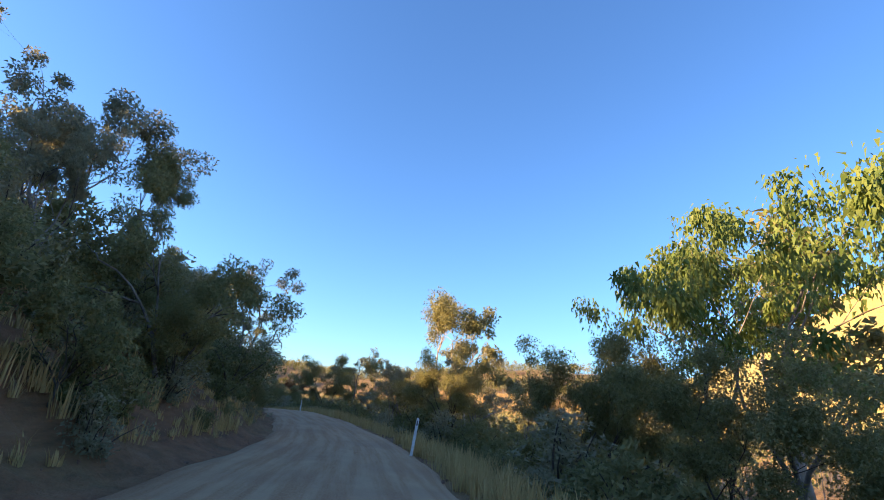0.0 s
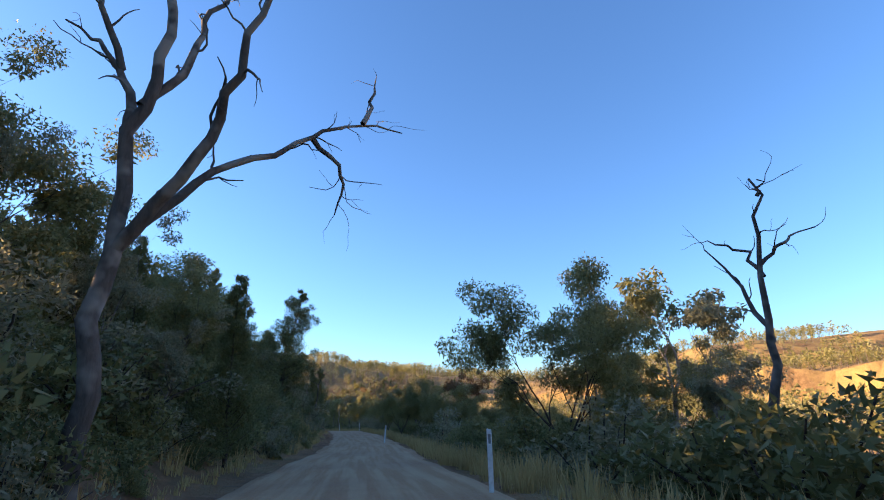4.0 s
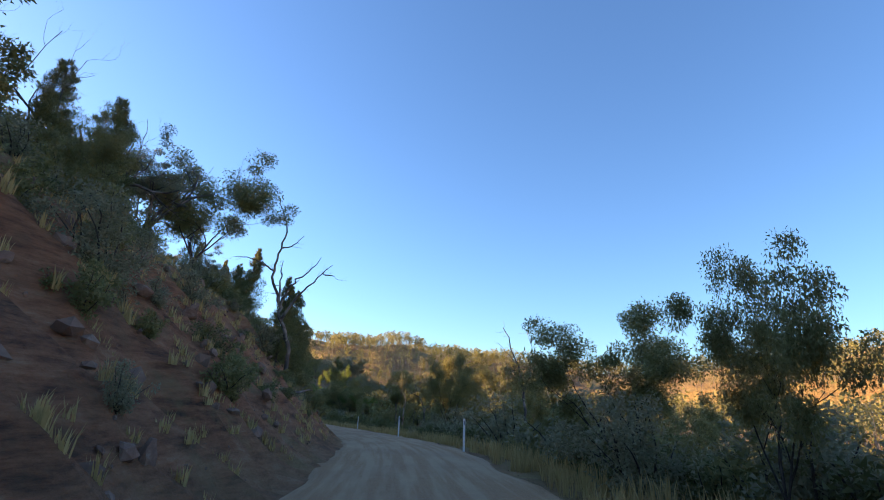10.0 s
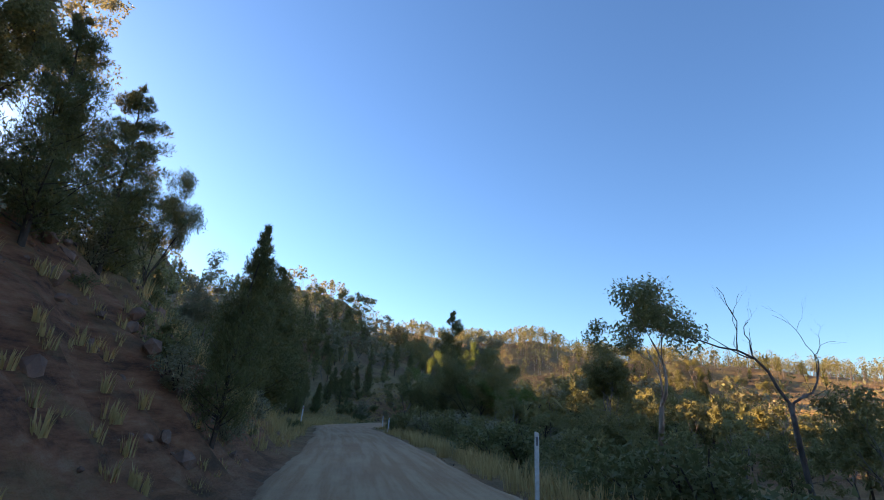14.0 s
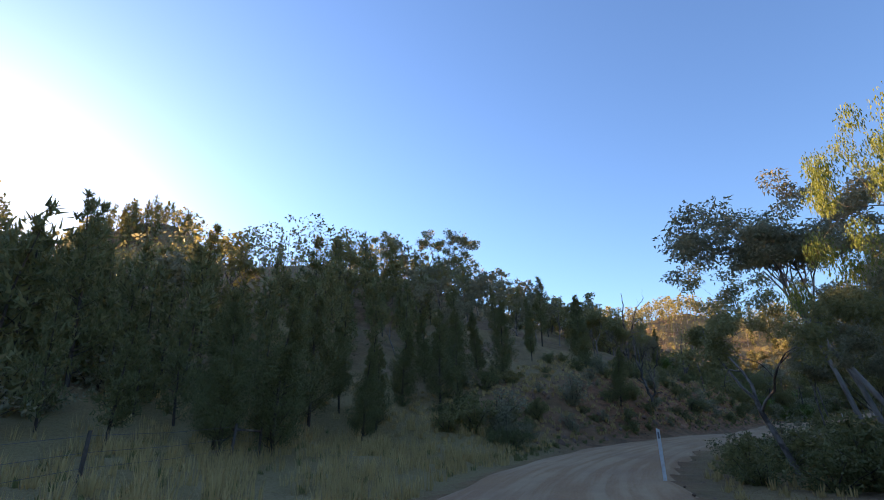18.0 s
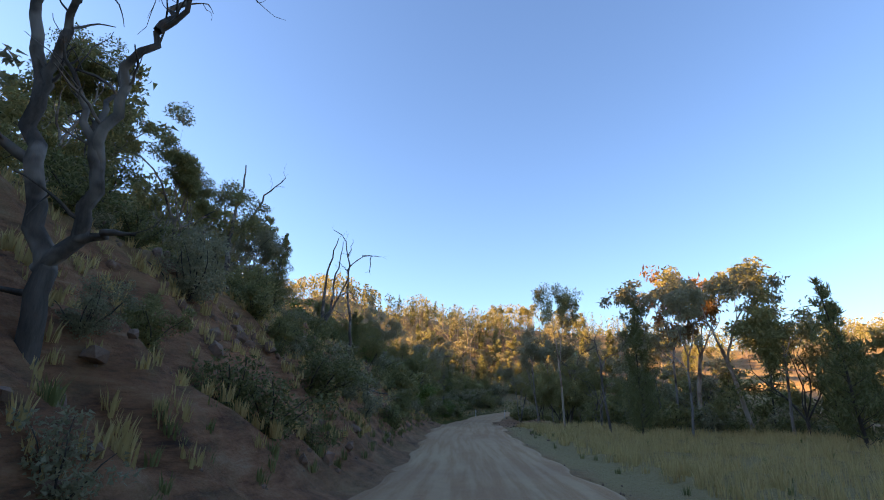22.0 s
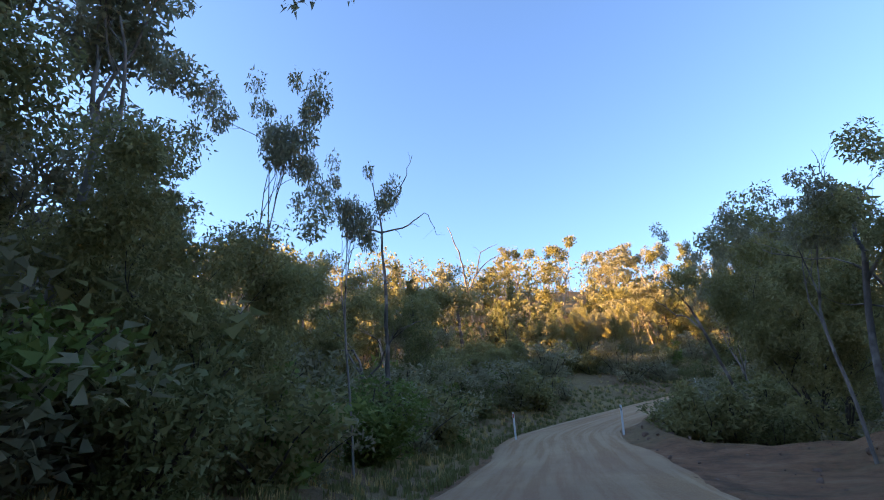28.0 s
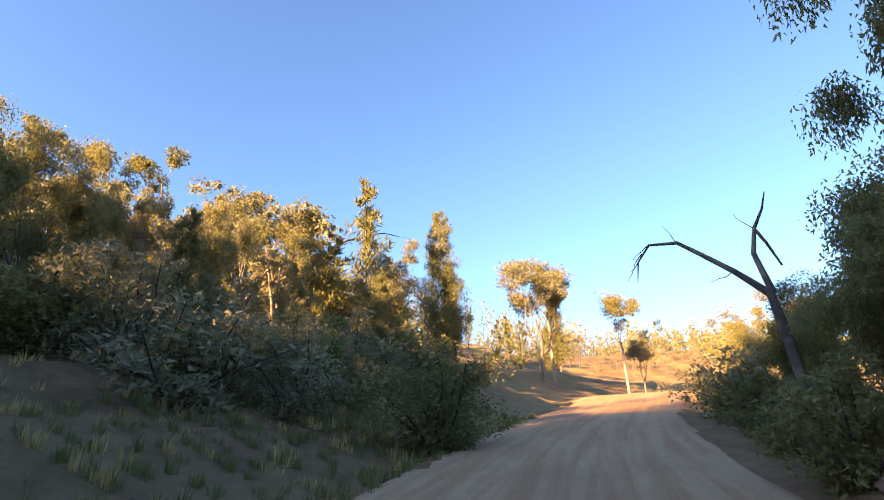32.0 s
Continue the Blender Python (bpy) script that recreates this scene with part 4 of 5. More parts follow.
plant("gum_d", -135.2, 368.4, 7.0, wide=0.7, turn=130)
plant("gum_d", -143.6, 364.2, 5.0, wide=0.8, turn=200)
plant("gum_d", -132.6, 370.6, 5.4, wide=0.65, turn=280)
plant("cyp_c", -139.2, 370.0, 6.2)
plant("cyp_a", -144.6, 368.5, 8.0)
plant("cyp_c", -146.0, 364.5, 8.2)
plant("gum_thick", -145.2, 361.6, 6.4, wide=0.7)
plant("gum_b", -136.4, 364.0, 3.4, wide=0.8)
plant("gum_d", -139.4, 361.0, 3.8, wide=0.8, turn=20)
plant("shrub_c", -146.6, 359.5, 2.4)
plant("shrub_c", -150.3, 360.8, 2.6)
plant("shrub_c", -144.3, 361.2, 3.0)


CLEARINGS = [(-114.0, 189.5, 5.5), (-119.0, 213.5, 6.5), (-117.0, 209.0, 5.0), (-43.0, 91.5, 7.5), (-139.0, 365.5, 6.0), (-20.2, 50.0, 3.0), (-15.5, 46.0, 3.0), (-30.1, 62.3, 2.0), (-149.0, 239.0, 9.0), (-151.3, 262.4, 2.5), (-157.4, 262.4, 2.5), (-152.9, 286.0, 2.0), (-155.6, 282.7, 2.0), (-143.0, 356.5, 4.0), (-154.0, 417.4, 2.0), (-158.4, 281.3, 2.0), (-137.0, 345.0, 9.0), (-128.0, 349.0, 8.0)]


# ---- woods: single trees scattered over the slopes ----
def scatter(seed, count, runs, offs, kinds, sizes, gap=2.2, single=1.0):
    """Plants strewn over a stretch; those beyond 17 m from the road, and a share of the low ones, go uncounted."""
    r = random.Random(seed)
    done = []
    tall = not kinds[0].startswith("shrub")
    for k in range(count * 4):
        if len(done) >= count:
            break
        x, y = at(r.uniform(*runs), r.uniform(*offs))
        run, off, _ = nearest([x], [y])
        if abs(off[0]) < min(abs(offs[0]), abs(offs[1])) - 0.5 or any(math.hypot(x - a, y - b) < gap for a, b in done):
            continue
        if tall and any(math.hypot(x - a, y - b) < c for a, b, c in CLEARINGS):
            continue
        if math.hypot(x + 142.0, y - 354.5) < 4.5 or math.hypot(x + 119.5, y - 212.5) < 4.5:
            continue
        if 342 < run[0] < 375 and -10.5 < off[0] < 0:
            continue
        done.append((x, y))
        kind, size, wide = r.choice(kinds), r.uniform(*sizes), r.uniform(0.9, 1.3)
        if abs(off[0]) > 17 or r.random() > single:
            bulk("undergrowth" if kind.startswith("shrub") else "hillside_woods", kind, x, y, size, wide)
        else:
            plant(kind, x, y, size, wide=wide)


TREES = ["gum_a", "gum_b", "gum_e", "gum_thick"]
PINES = ["cyp_a", "cyp_b", "cyp_c"]
LOW = ["shrub_a", "shrub_b", "shrub_d"]
scatter(1, 50, (-12, 62), (9, 38), TREES + ["cyp_a"], (5, 9), 1.8)
scatter(2, 70, (-14, 62), (4.6, 12), LOW + ["gum_thick"], (2.2, 4.0), 1.2, 0.6)
scatter(3, 80, (58, 114), (9, 38), PINES + ["gum_thick"], (6, 9.5), 1.6)
scatter(4, 60, (60, 112), (6.0, 13), LOW + ["gum_thick"], (2, 3.6), 1.2, 0.6)
scatter(5, 125, (108, 225), (10.5, 40), PINES + ["gum_e", "gum_thick"], (5, 8), 2.0)
scatter(6, 60, (100, 205), (6.5, 12), LOW, (0.8, 2.2), 1.2, 0.5)
scatter(7, 430, (196, 262), (25, 80), ["cyp_a", "cyp_b", "cyp_c", "cyp_a"], (7.5, 11), 1.9)
scatter(20, 80, (254, 284), (11, 40), ["cyp_a", "cyp_b", "cyp_c"], (4.5, 7.5), 1.8)
scatter(21, 120, (218, 262), (20, 36), LOW, (1.2, 3.0), 1.2, 0.3)
scatter(8, 50, (272, 332), (11, 38), ["cyp_a"] + TREES, (4.5, 8), 1.8)
scatter(9, 60, (264, 345), (4.6, 12), LOW, (0.8, 2.4), 1.2, 0.5)
scatter(10, 80, (328, 372), (8, 38), TREES + ["gum_d"], (4.0, 6.6), 1.6)
scatter(11, 90, (328, 378), (5.2, 18), LOW + ["shrub_a", "shrub_c"], (1.6, 3.6), 1.2, 0.5)
scatter(41, 95, (376, 414), (6.6, 21), LOW + ["shrub_d", "shrub_c", "gum_d"], (1.6, 3.6), 1.4, 0.6)
scatter(12, 100, (360, 450), (14, 70), ["cyp_c", "gum_c", "cyp_b", "gum_e", "cyp_a"], (6, 9.5), 2.0)
scatter(36, 150, (40, 300), (-52, -28), ["gum_thick", "gum_b", "gum_a", "cyp_a"], (5, 8.5), 2.4)
scatter(37, 110, (100, 420), (36, 50), PINES + ["gum_b", "gum_e"], (6, 9), 2.4)
scatter(13, 90, (-5, 232), (-34, -8.5), ["gum_thick", "gum_b", "gum_a", "gum_d", "gum_thick"], (3.5, 7.0), 2.4)
scatter(14, 160, (14, 240), (-16, -5.2), LOW + ["shrub_a"], (1.2, 3.0), 1.2, 0.5)
scatter(15, 60, (258, 345), (-50, -28), ["gum_thick", "cyp_a", "gum_d", "gum_b"], (6, 10), 2.0)
scatter(16, 40, (338, 430), (-30, -7.5), TREES + ["gum_d"], (5, 9), 2.0)
scatter(17, 50, (342, 430), (-14, -5.0), ["shrub_a", "shrub_b"], (1.2, 2.6), 1.2, 0.6)
scatter(18, 36, (236, 268), (-26, -6.0), ["gum_thick", "gum_b", "shrub_a", "gum_d"], (4, 8), 1.8)
scatter(19, 70, (258, 345), (-34, -24), LOW, (1.6, 3.0), 1.4)
scatter(22, 330, (-16, 112), (3.9, 10), LOW, (0.6, 1.8), 0.5, 0.0)
scatter(24, 90, (338, 378), (5.5, 26), ["shrub_a", "shrub_d", "shrub_c", "shrub_a", "shrub_b"], (1.4, 3.4), 0.9, 0.0)
scatter(25, 60, (340, 420), (11, 30), ["gum_thick", "gum_thick", "gum_b"], (3.5, 6.0), 1.5, 0.2)
scatter(26, 60, (366, 430), (-14, -5.0), LOW, (1.2, 2.8), 0.9, 0.0)
scatter(27, 280, (110, 225), (4.2, 12), LOW, (0.4, 1.3), 0.5, 0.0)
scatter(28, 120, (264, 345), (4.0, 13), LOW, (0.5, 1.6), 0.6, 0.0)
scatter(23, 150, (10, 240), (-9, -4.6), LOW, (0.5, 1.3), 0.6, 0.0)
scatter(30, 260, (186, 262), (60, 135), PINES + ["gum_c"], (8, 12), 2.4)
scatter(31, 110, (330, 392), (24, 50), TREES, (5, 7), 2.0)
scatter(32, 40, (365, 430), (12, 40), ["gum_c", "gum_e", "cyp_c", "gum_c"], (7, 10), 2.0)
scatter(33, 260, (56, 240), (-13, -5.6), LOW + ["shrub_b"], (1.6, 3.2), 0.9, 0.0)
scatter(38, 40, (383, 404), (-9, -4.8), LOW, (1.0, 2.2), 0.8, 0.0)
scatter(39, 60, (8, 40), (-17, -5.5), ["shrub_a", "shrub_b", "shrub_d", "shrub_b"], (1.6, 3.0), 0.8, 0.2)
scatter(40, 45, (240, 268), (-10, -4.6), LOW, (0.8, 2.2), 0.8, 0.0)
scatter(34, 70, (356, 420), (-12, -5.4), LOW, (1.6, 3.2), 0.9, 0.0)
scatter(35, 60, (330, 350), (-24, -16), LOW, (1.6, 3.2), 0.9, 0.0)
# pines to clothe one of the hills added for shade in the west
shade_hill_rng = random.Random(50)
for k in range(150):
    bulk("hillside_woods", shade_hill_rng.choice(PINES), -288 + shade_hill_rng.gauss(0, 24), 224 + shade_hill_rng.gauss(0, 24), shade_hill_rng.uniform(7, 11), 1.1)
join_bulk("hillside_woods", "dense eucalypt and cypress woods on the slopes beside the road", "woods")
scatter(42, 70, (352, 402), (6.8, 22), ["shrub_d", "shrub_b", "shrub_a"], (2.4, 4.2), 1.4, 0.3)
join_bulk("undergrowth", "low dark scrub under the trees along the road", "scrub")


# ---- far woods on the hills: uncounted, one object ----
def far_woods():
    r = np.random.RandomState(77)
    x, y = r.uniform(-470, 150, 26000), r.uniform(60, 640, 26000)
    run, off, _ = nearest(x, y)
    d = np.abs(off)
    bare = (off < 0) & (d > 110) & (x > 30) & (y < 340) & (r.rand(len(x)) > 0.04)
    near_left = (off > 0) & (d > 46)
    near_right = (off < 0) & (d > 48)
    ok = (near_left | near_right) & ~bare & (r.rand(len(x)) < np.where(d < 130, 0.66, 0.42))
    x, y = x[ok], y[ok]
    z = ground(x, y)
    n = len(x)
    conic = wave(x, y, 45.0, 12) + r.normal(0, 0.5, n) > 0.5
    tall = np.where(conic, r.uniform(6, 10, n), r.uniform(6, 11, n))
    each = 56
    k = np.repeat(np.arange(n), each)
    t = r.rand(len(k))
    a = r.uniform(0, 6.283, len(k))
    c = conic[k]
    h = tall[k]
    up = np.where(c, 0.12 + 0.86 * t, 0.45 + 0.5 * t)
    lump = 0.75 + 0.25 * np.sin(a * 3 + k) + 0.25 * np.sin(t * 9 + k * 1.7)
    rad = np.where(c, 0.17 * h * (1.03 - t) ** 0.8, 0.30 * h * np.sqrt(np.clip(1 - (2 * t - 0.9) ** 2, 0.05, 1)) * lump) * r.uniform(0.45, 1.0, len(k))
    p = np.stack([x[k] + np.cos(a) * rad, y[k] + np.sin(a) * rad, z[k] + h * up], 1)
    size = np.where(c, 0.62, 0.66) * r.uniform(0.6, 1.3, len(k)) * h / 8 * np.clip(d[ok][k] / 110, 0.55, 1.1)
    d1 = r.normal(0, 1, (len(k), 3)) + np.where(c, 1.2, -0.2)[:, None] * np.array((0, 0, 1))
    d1 /= np.linalg.norm(d1, axis=1, keepdims=True)
    d2 = np.cross(d1, r.normal(0, 1, (len(k), 3)))
    d2 /= np.linalg.norm(d2, axis=1, keepdims=True)
    s = size[:, None]
    v = np.stack([p - d1 * s * 0.5, p + d2 * s * 0.36, p + d1 * s * 0.6, p - d2 * s * 0.36], 1).reshape(-1, 3)
    f = np.arange(len(k) * 4).reshape(-1, 4)
    idx = np.where(c, 1, np.where((k * 7) % 5 == 0, 2, 0))
    # stems
    w = 0.10 + 0.05 * r.rand(n)
    sv = np.stack([np.stack([x - w, y, z - 0.5], 1), np.stack([x + w, y, z - 0.5], 1), np.stack([x + w * 0.3, y + 0.2, z + tall * 0.8], 1), np.stack([x, y + w, z - 0.5], 1)], 1).reshape(-1, 3)
    i = np.arange(n)[:, None] * 4 + len(v)
    sf = np.concatenate([i + (0, 1, 2), i + (1, 3, 2), i + (3, 0, 2)])
    me = mesh_from("far_woods", np.vstack([v, sv]), [f, sf], [LEAF_GUM, LEAF_CYPRESS, LEAF_GREY, BARK_PALE], np.r_[idx, np.full(len(sf), 3)], False)
    tagged(new("far_woods", me), "distant eucalypt and cypress woods over the hills, tops in evening sun", "woods", kind="stuff")


far_woods()


# ---- grass: uncounted tufts ----
def grass(name, seed, spots, tall, blades, mat, label, lean=0.35):
    r = np.random.RandomState(seed)
    x, y = np.array([s[0] for s in spots]), np.array([s[1] for s in spots])
    z = ground(x, y)
    k = np.repeat(np.arange(len(x)), blades)
    n = len(k)
    a = r.uniform(0, 6.283, n)
    rad = 0.22 * np.sqrt(r.rand(n)) * tall / 0.6
    h = tall * r.uniform(0.4, 1.15, n) * (0.75 + 0.5 * r.rand(len(x)))[k]
    bx, by = x[k] + np.cos(a) * rad, y[k] + np.sin(a) * rad
    out = lean * h * r.uniform(0.2, 1.2, n)
    b = a + r.normal(0, 0.6, n)
    w = 0.007 + 0.010 * r.rand(n)
    base = np.stack([bx, by, z[k] - 0.05], 1)
    mid = base + np.stack([np.cos(b) * out * 0.35, np.sin(b) * out * 0.35, h * 0.6], 1)
    tip = base + np.stack([np.cos(b) * out, np.sin(b) * out, h], 1)
    s = np.stack([-np.sin(b), np.cos(b), 0 * b], 1) * w[:, None]
    v = np.stack([base - s, base + s, mid + s, mid - s, tip], 1).reshape(-1, 3)
    i = np.arange(n)[:, None] * 5
    me = mesh_from(name, v, [i + (0, 1, 2, 3), i + (3, 2, 4)], [mat], shade=False)
    tagged(new(name, me), label, "grass", kind="stuff")


def strip(seed, count, runs, offs):
    r = random.Random(seed)
    return [at(r.uniform(*runs), r.uniform(*offs)) for k in range(count)]


grass("dry_grass", 1, strip(1, 420, (-5, 110), (3.7, 9)) + strip(2, 620, (5, 110), (-4.8, -3.1)) + strip(3, 420, (110, 225), (-5.0, -3.2)) + strip(14, 900, (196, 262), (3.6, 16)), 0.70, 26, DRY, "tall dry straw-coloured grass along the road edge")
grass("flat_grass", 2, strip(5, 4200, (262, 342), (-28, -5.2)) + strip(6, 900, (205, 266), (5, 24)), 0.62, 18, DRY, "pale dry grass over the open flat beside the road")
grass("green_grass", 3, strip(7, 500, (215, 262), (4.0, 16)) + strip(8, 2600, (345, 415), (2.9, 8.5)) + strip(9, 300, (262, 340), (3.7, 5)) + strip(10, 300, (262, 342), (-24, -4.2)), 0.28, 20, GREEN_GRASS, "short green and straw grass on the verge")
grass("bank_grass", 4, strip(4, 2600, (100, 225), (3.4, 13)) + strip(16, 300, (240, 268), (-9, -3.8)) + strip(17, 500, (345, 408), (3.6, 9)) + strip(11, 3600, (258, 345), (4.2, 13)) + strip(15, 2400, (-5, 112), (3.8, 9)) + strip(12, 300, (345, 410), (5, 12)), 0.30, 20, DRY, "dry grass on the cut bank")


# ---- guide posts ----
def guide_post(x, y, side, z, lean=0.0, lean_to=0.0):
    """A white roadside post: slim rounded slab with a slanted top and a reflector on its face."""
    bm = bmesh.new()
    bmesh.ops.create_cube(bm, size=1.0, matrix=Matrix.LocRotScale((0, 0, 0.20), None, (0.10, 0.035, 1.60)))
    for v in bm.verts:
        if v.co.z > 0.9 and v.co.x > 0:
            v.co.z -= 0.03
    bmesh.ops.bevel(bm, geom=[e for e in bm.edges], offset=0.009, segments=2, affect="EDGES")
    me = bpy.data.meshes.new("post")
    bm.to_mesh(me)
    bm.free()
    me.materials.append(WHITE)
    root = new("guide_post")
    p = new("post", me)
    p.parent = root
    bm = bmesh.new()
    bmesh.ops.create_cube(bm, size=1.0, matrix=Matrix.LocRotScale((0, -0.019, 0.80), None, (0.05, 0.012, 0.18)))
    bmesh.ops.bevel(bm, geom=[e for e in bm.edges], offset=0.004, segments=1, affect="EDGES")
    me = bpy.data.meshes.new("reflector")
    bm.to_mesh(me)
    bm.free()
    me.materials.append(RED if side == "left" else SILVER)
    q = new("reflector", me)
    q.parent = root
    tagged(q, "red reflector strip" if side == "left" else "grey reflector strip")
    k = int(np.argmin(np.hypot(LINE[:, 0] - x, LINE[:, 1] - y)))
    turn = math.degrees(math.atan2(-WAY[k, 0], WAY[k, 1]))
    root.matrix_basis = pose(x, y, z) @ Matrix.Rotation(radians(lean), 4, Vector((math.cos(radians(lean_to)), math.sin(radians(lean_to)), 0))) @ pose(0, 0, 0, 0, 0, turn)
    return tagged(root, "white roadside guide post with a " + ("red" if side == "left" else "grey") + " reflector", "guide post", "guide posts along the road")


guide_post(-0.3, 23.55, "right", 0.12, 6, 105)
guide_post(-12.95, 62.5, "right", 0.15)
guide_post(-27.8, 93.0, "right", -0.80, 4, 120)
guide_post(-36.6, 91.8, "left", -0.45, 3, 120)
guide_post(-52.3, 140.0, "right", -1.95)
guide_post(-64.6, 156.1, "right", -2.45)
guide_post(-78.3, 170.7, "right", -3.12)
guide_post(-108.3, 196.8, "right", -3.92, 3, 140)
guide_post(-109.2, 187.3, "left", -3.17, 3, 140)
guide_post(-127.0, 214.7, "right", -4.30)
guide_post(-148.55, 334.5, "left", -4.25)
guide_post(-143.25, 334.1, "right", -4.3, 4, 90)
guide_post(-136.5, 345.1, "right", -2.8, 4, 35)


# ---- the arched dead limb by the crest ----
def arched_limb():
    b = Build(640)
    foot = height(-129.3, 348.8) - 0.4
    b.tube([(-129.3, 348.8, foot), (-129.2, 348.75, (foot + 0.4) / 2), (-129.28, 348.85, 0.4), (-129.3, 348.9, 0.9), (-129.56, 349.38, 1.47), (-129.8, 349.82, 1.91), (-130.0, 350.2, 2.27), (-130.28, 350.7, 2.32), (-130.4, 350.95, 1.96), (-130.45, 351.0, 1.5)], [0.12, 0.105, 0.095, 0.085, 0.06, 0.05, 0.042, 0.03, 0.02, 0.008], 7)
    b.tube([(-129.28, 348.86, 0.9), (-129.36, 349.0, 1.77), (-129.3, 348.9, 2.31), (-129.2, 348.7, 2.72), (-129.13, 348.6, 3.1)], [0.07, 0.05, 0.04, 0.025, 0.01], 6)
    b.tube([(-129.3, 348.9, 2.31), (-129.23, 348.77, 1.96), (-129.15, 348.63, 1.45)], [0.035, 0.03, 0.02], 5)
    for p, d in (((-130.0, 350.2, 2.27), (-0.1, 0.15, 0.5)), ((-130.28, 350.7, 2.32), (-0.3, 0.3, -0.4)), ((-130.4, 350.95, 1.96), (0.1, 0.2, -0.6)), ((-130.35, 350.85, 2.15), (-0.2, 0.4, -0.3)), ((-129.3, 348.9, 2.31), (-0.3, 0.2, 0.2)), ((-129.56, 349.4, 1.47), (0.1, 0.3, -0.2))):
        b.branch(p, d, 0.5, 0.014, 0.25, 0.0, 5, 4, 0.3)
    root = new("dead_tree")
    o = new("limb", b.mesh("limb", DEADWOOD))
    o.parent = root
    tagged(root, "small dead tree with one limb arched over the road edge", "tree", G_RIGHT)


arched_limb()


# ---- dead trees that stand out, each with the limbs it has ----
def snag(x, y, heading, girth, limbs, seed, label, group):
    """A bare tree. limbs: places (metres to the side along the heading, height in the world); the first is the trunk from the ground up."""
    r = np.random.RandomState(seed)
    ax = np.array((math.cos(radians(heading)), math.sin(radians(heading)), 0.0))
    deep = np.array((-ax[1], ax[0], 0.0))
    foot = height(x, y)
    root = new("dead_tree")
    known = []
    for k, limb in enumerate(limbs):
        flat = np.array(([(0.0, foot - 0.4)] if k == 0 else []) + list(limb), float)
        near = min(known, key=lambda q: abs(q[0] - flat[0, 0]) + abs(q[1] - flat[0, 1])) if known else (0, 0, 0.0, girth)
        tilt = 0.0 if k == 0 else r.uniform(0.15, 0.45) * r.choice((-1, 1))
        reach = np.r_[0, np.cumsum(np.hypot(*np.diff(flat, axis=0).T))]
        if k:
            flat[0] = near[:2]
        u = np.linspace(0, reach[-1], max(4, 3 * len(flat)))
        side, up = np.interp(u, reach, flat[:, 0]), np.interp(u, reach, flat[:, 1])
        rough = np.minimum(1, u / (reach[-1] * 0.2)) * 0.05
        depth = near[2] + tilt * u
        thick = girth if k == 0 else max(near[3] * 0.85, girth * 0.38)
        rad = np.maximum(thick * (1 - 0.82 * (u / reach[-1])), 0.014)
        pts = np.outer(side + r.normal(0, 1, len(u)) * rough, ax) + np.outer(depth + r.normal(0, 1, len(u)) * rough, deep)
        pts[:, 2] = up
        known += list(zip(side, up, depth, rad))
        b = Build(seed + k)
        b.tube(pts, rad, 8 if k == 0 else 6)
        for j in range(2, len(u)):
            if r.rand() < (0.25 if k == 0 else 0.5):
                way = turned(b.r, (pts[j] - pts[j - 1]) / np.linalg.norm(pts[j] - pts[j - 1]), b.r.uniform(0.5, 1.1))
                q, w, e = b.branch(pts[j], way, girth * b.r.uniform(2.5, 7), max(rad[j] * 0.4, 0.009), 0.3, 0.03, 6, 4, 0.3)
                if r.rand() < 0.6:
                    b.branch(q[3], turned(b.r, e, 0.7), girth * b.r.uniform(1.5, 3), max(w[3] * 0.6, 0.006), 0.3, 0.0, 4, 3, 0.4)
        o = new("trunk" if k == 0 else "limb", b.mesh("limb", DEADWOOD))
        o.parent = root
        o.location = (x, y, 0)
    return tagged(root, label, "tree", group)


snag(-18.0, 57.8, 33, 0.19, [[(0.0, 4.1), (-0.1, 6.1), (0.1, 7.0), (0.4, 8.0), (0.0, 10.0), (-0.1, 11.6), (-0.3, 12.5), (-0.3, 13.7)], [(-0.1, 6.3), (-0.4, 7.5), (-0.9, 8.2), (-1.7, 8.8)], [(-0.6, 7.7), (-1.0, 9.3), (-1.9, 9.8)], [(0.2, 6.6), (0.7, 8.1), (0.7, 9.3), (1.0, 10.3), (1.8, 11.1), (2.7, 11.5)], [(1.8, 11.1), (2.5, 12.1)], [(0.8, 4.2), (1.1, 5.4), (1.5, 6.7), (2.0, 8.0), (2.3, 8.9), (2.8, 10.0)], [(0.8, 4.4), (1.4, 6.0), (2.4, 6.8), (3.4, 7.8), (4.3, 8.4), (5.3, 8.5)], [(4.3, 8.4), (4.5, 9.4), (4.6, 9.9)], [(3.1, 7.4), (3.8, 6.7), (3.6, 5.9)]], 911, "large dead tree with bare grey limbs fanning upwards", G_LEFT)
snag(-7.6, 63.5, -16, 0.13, [[(0, 1.0), (0.3, 2.7), (0.4, 4.2), (0.6, 5.7), (0.5, 6.2)], [(0.6, 5.7), (0.7, 6.1)], [(0.4, 4.2), (0.1, 4.7), (-0.6, 5.1)], [(0.2, 2.8), (-0.1, 4.0), (-0.6, 4.9)], [(0.5, 4.2), (0.8, 4.7), (1.1, 4.9), (1.5, 5.0)]], 921, "dead tree with a straight bare stem and three short limbs", G_RIGHT)
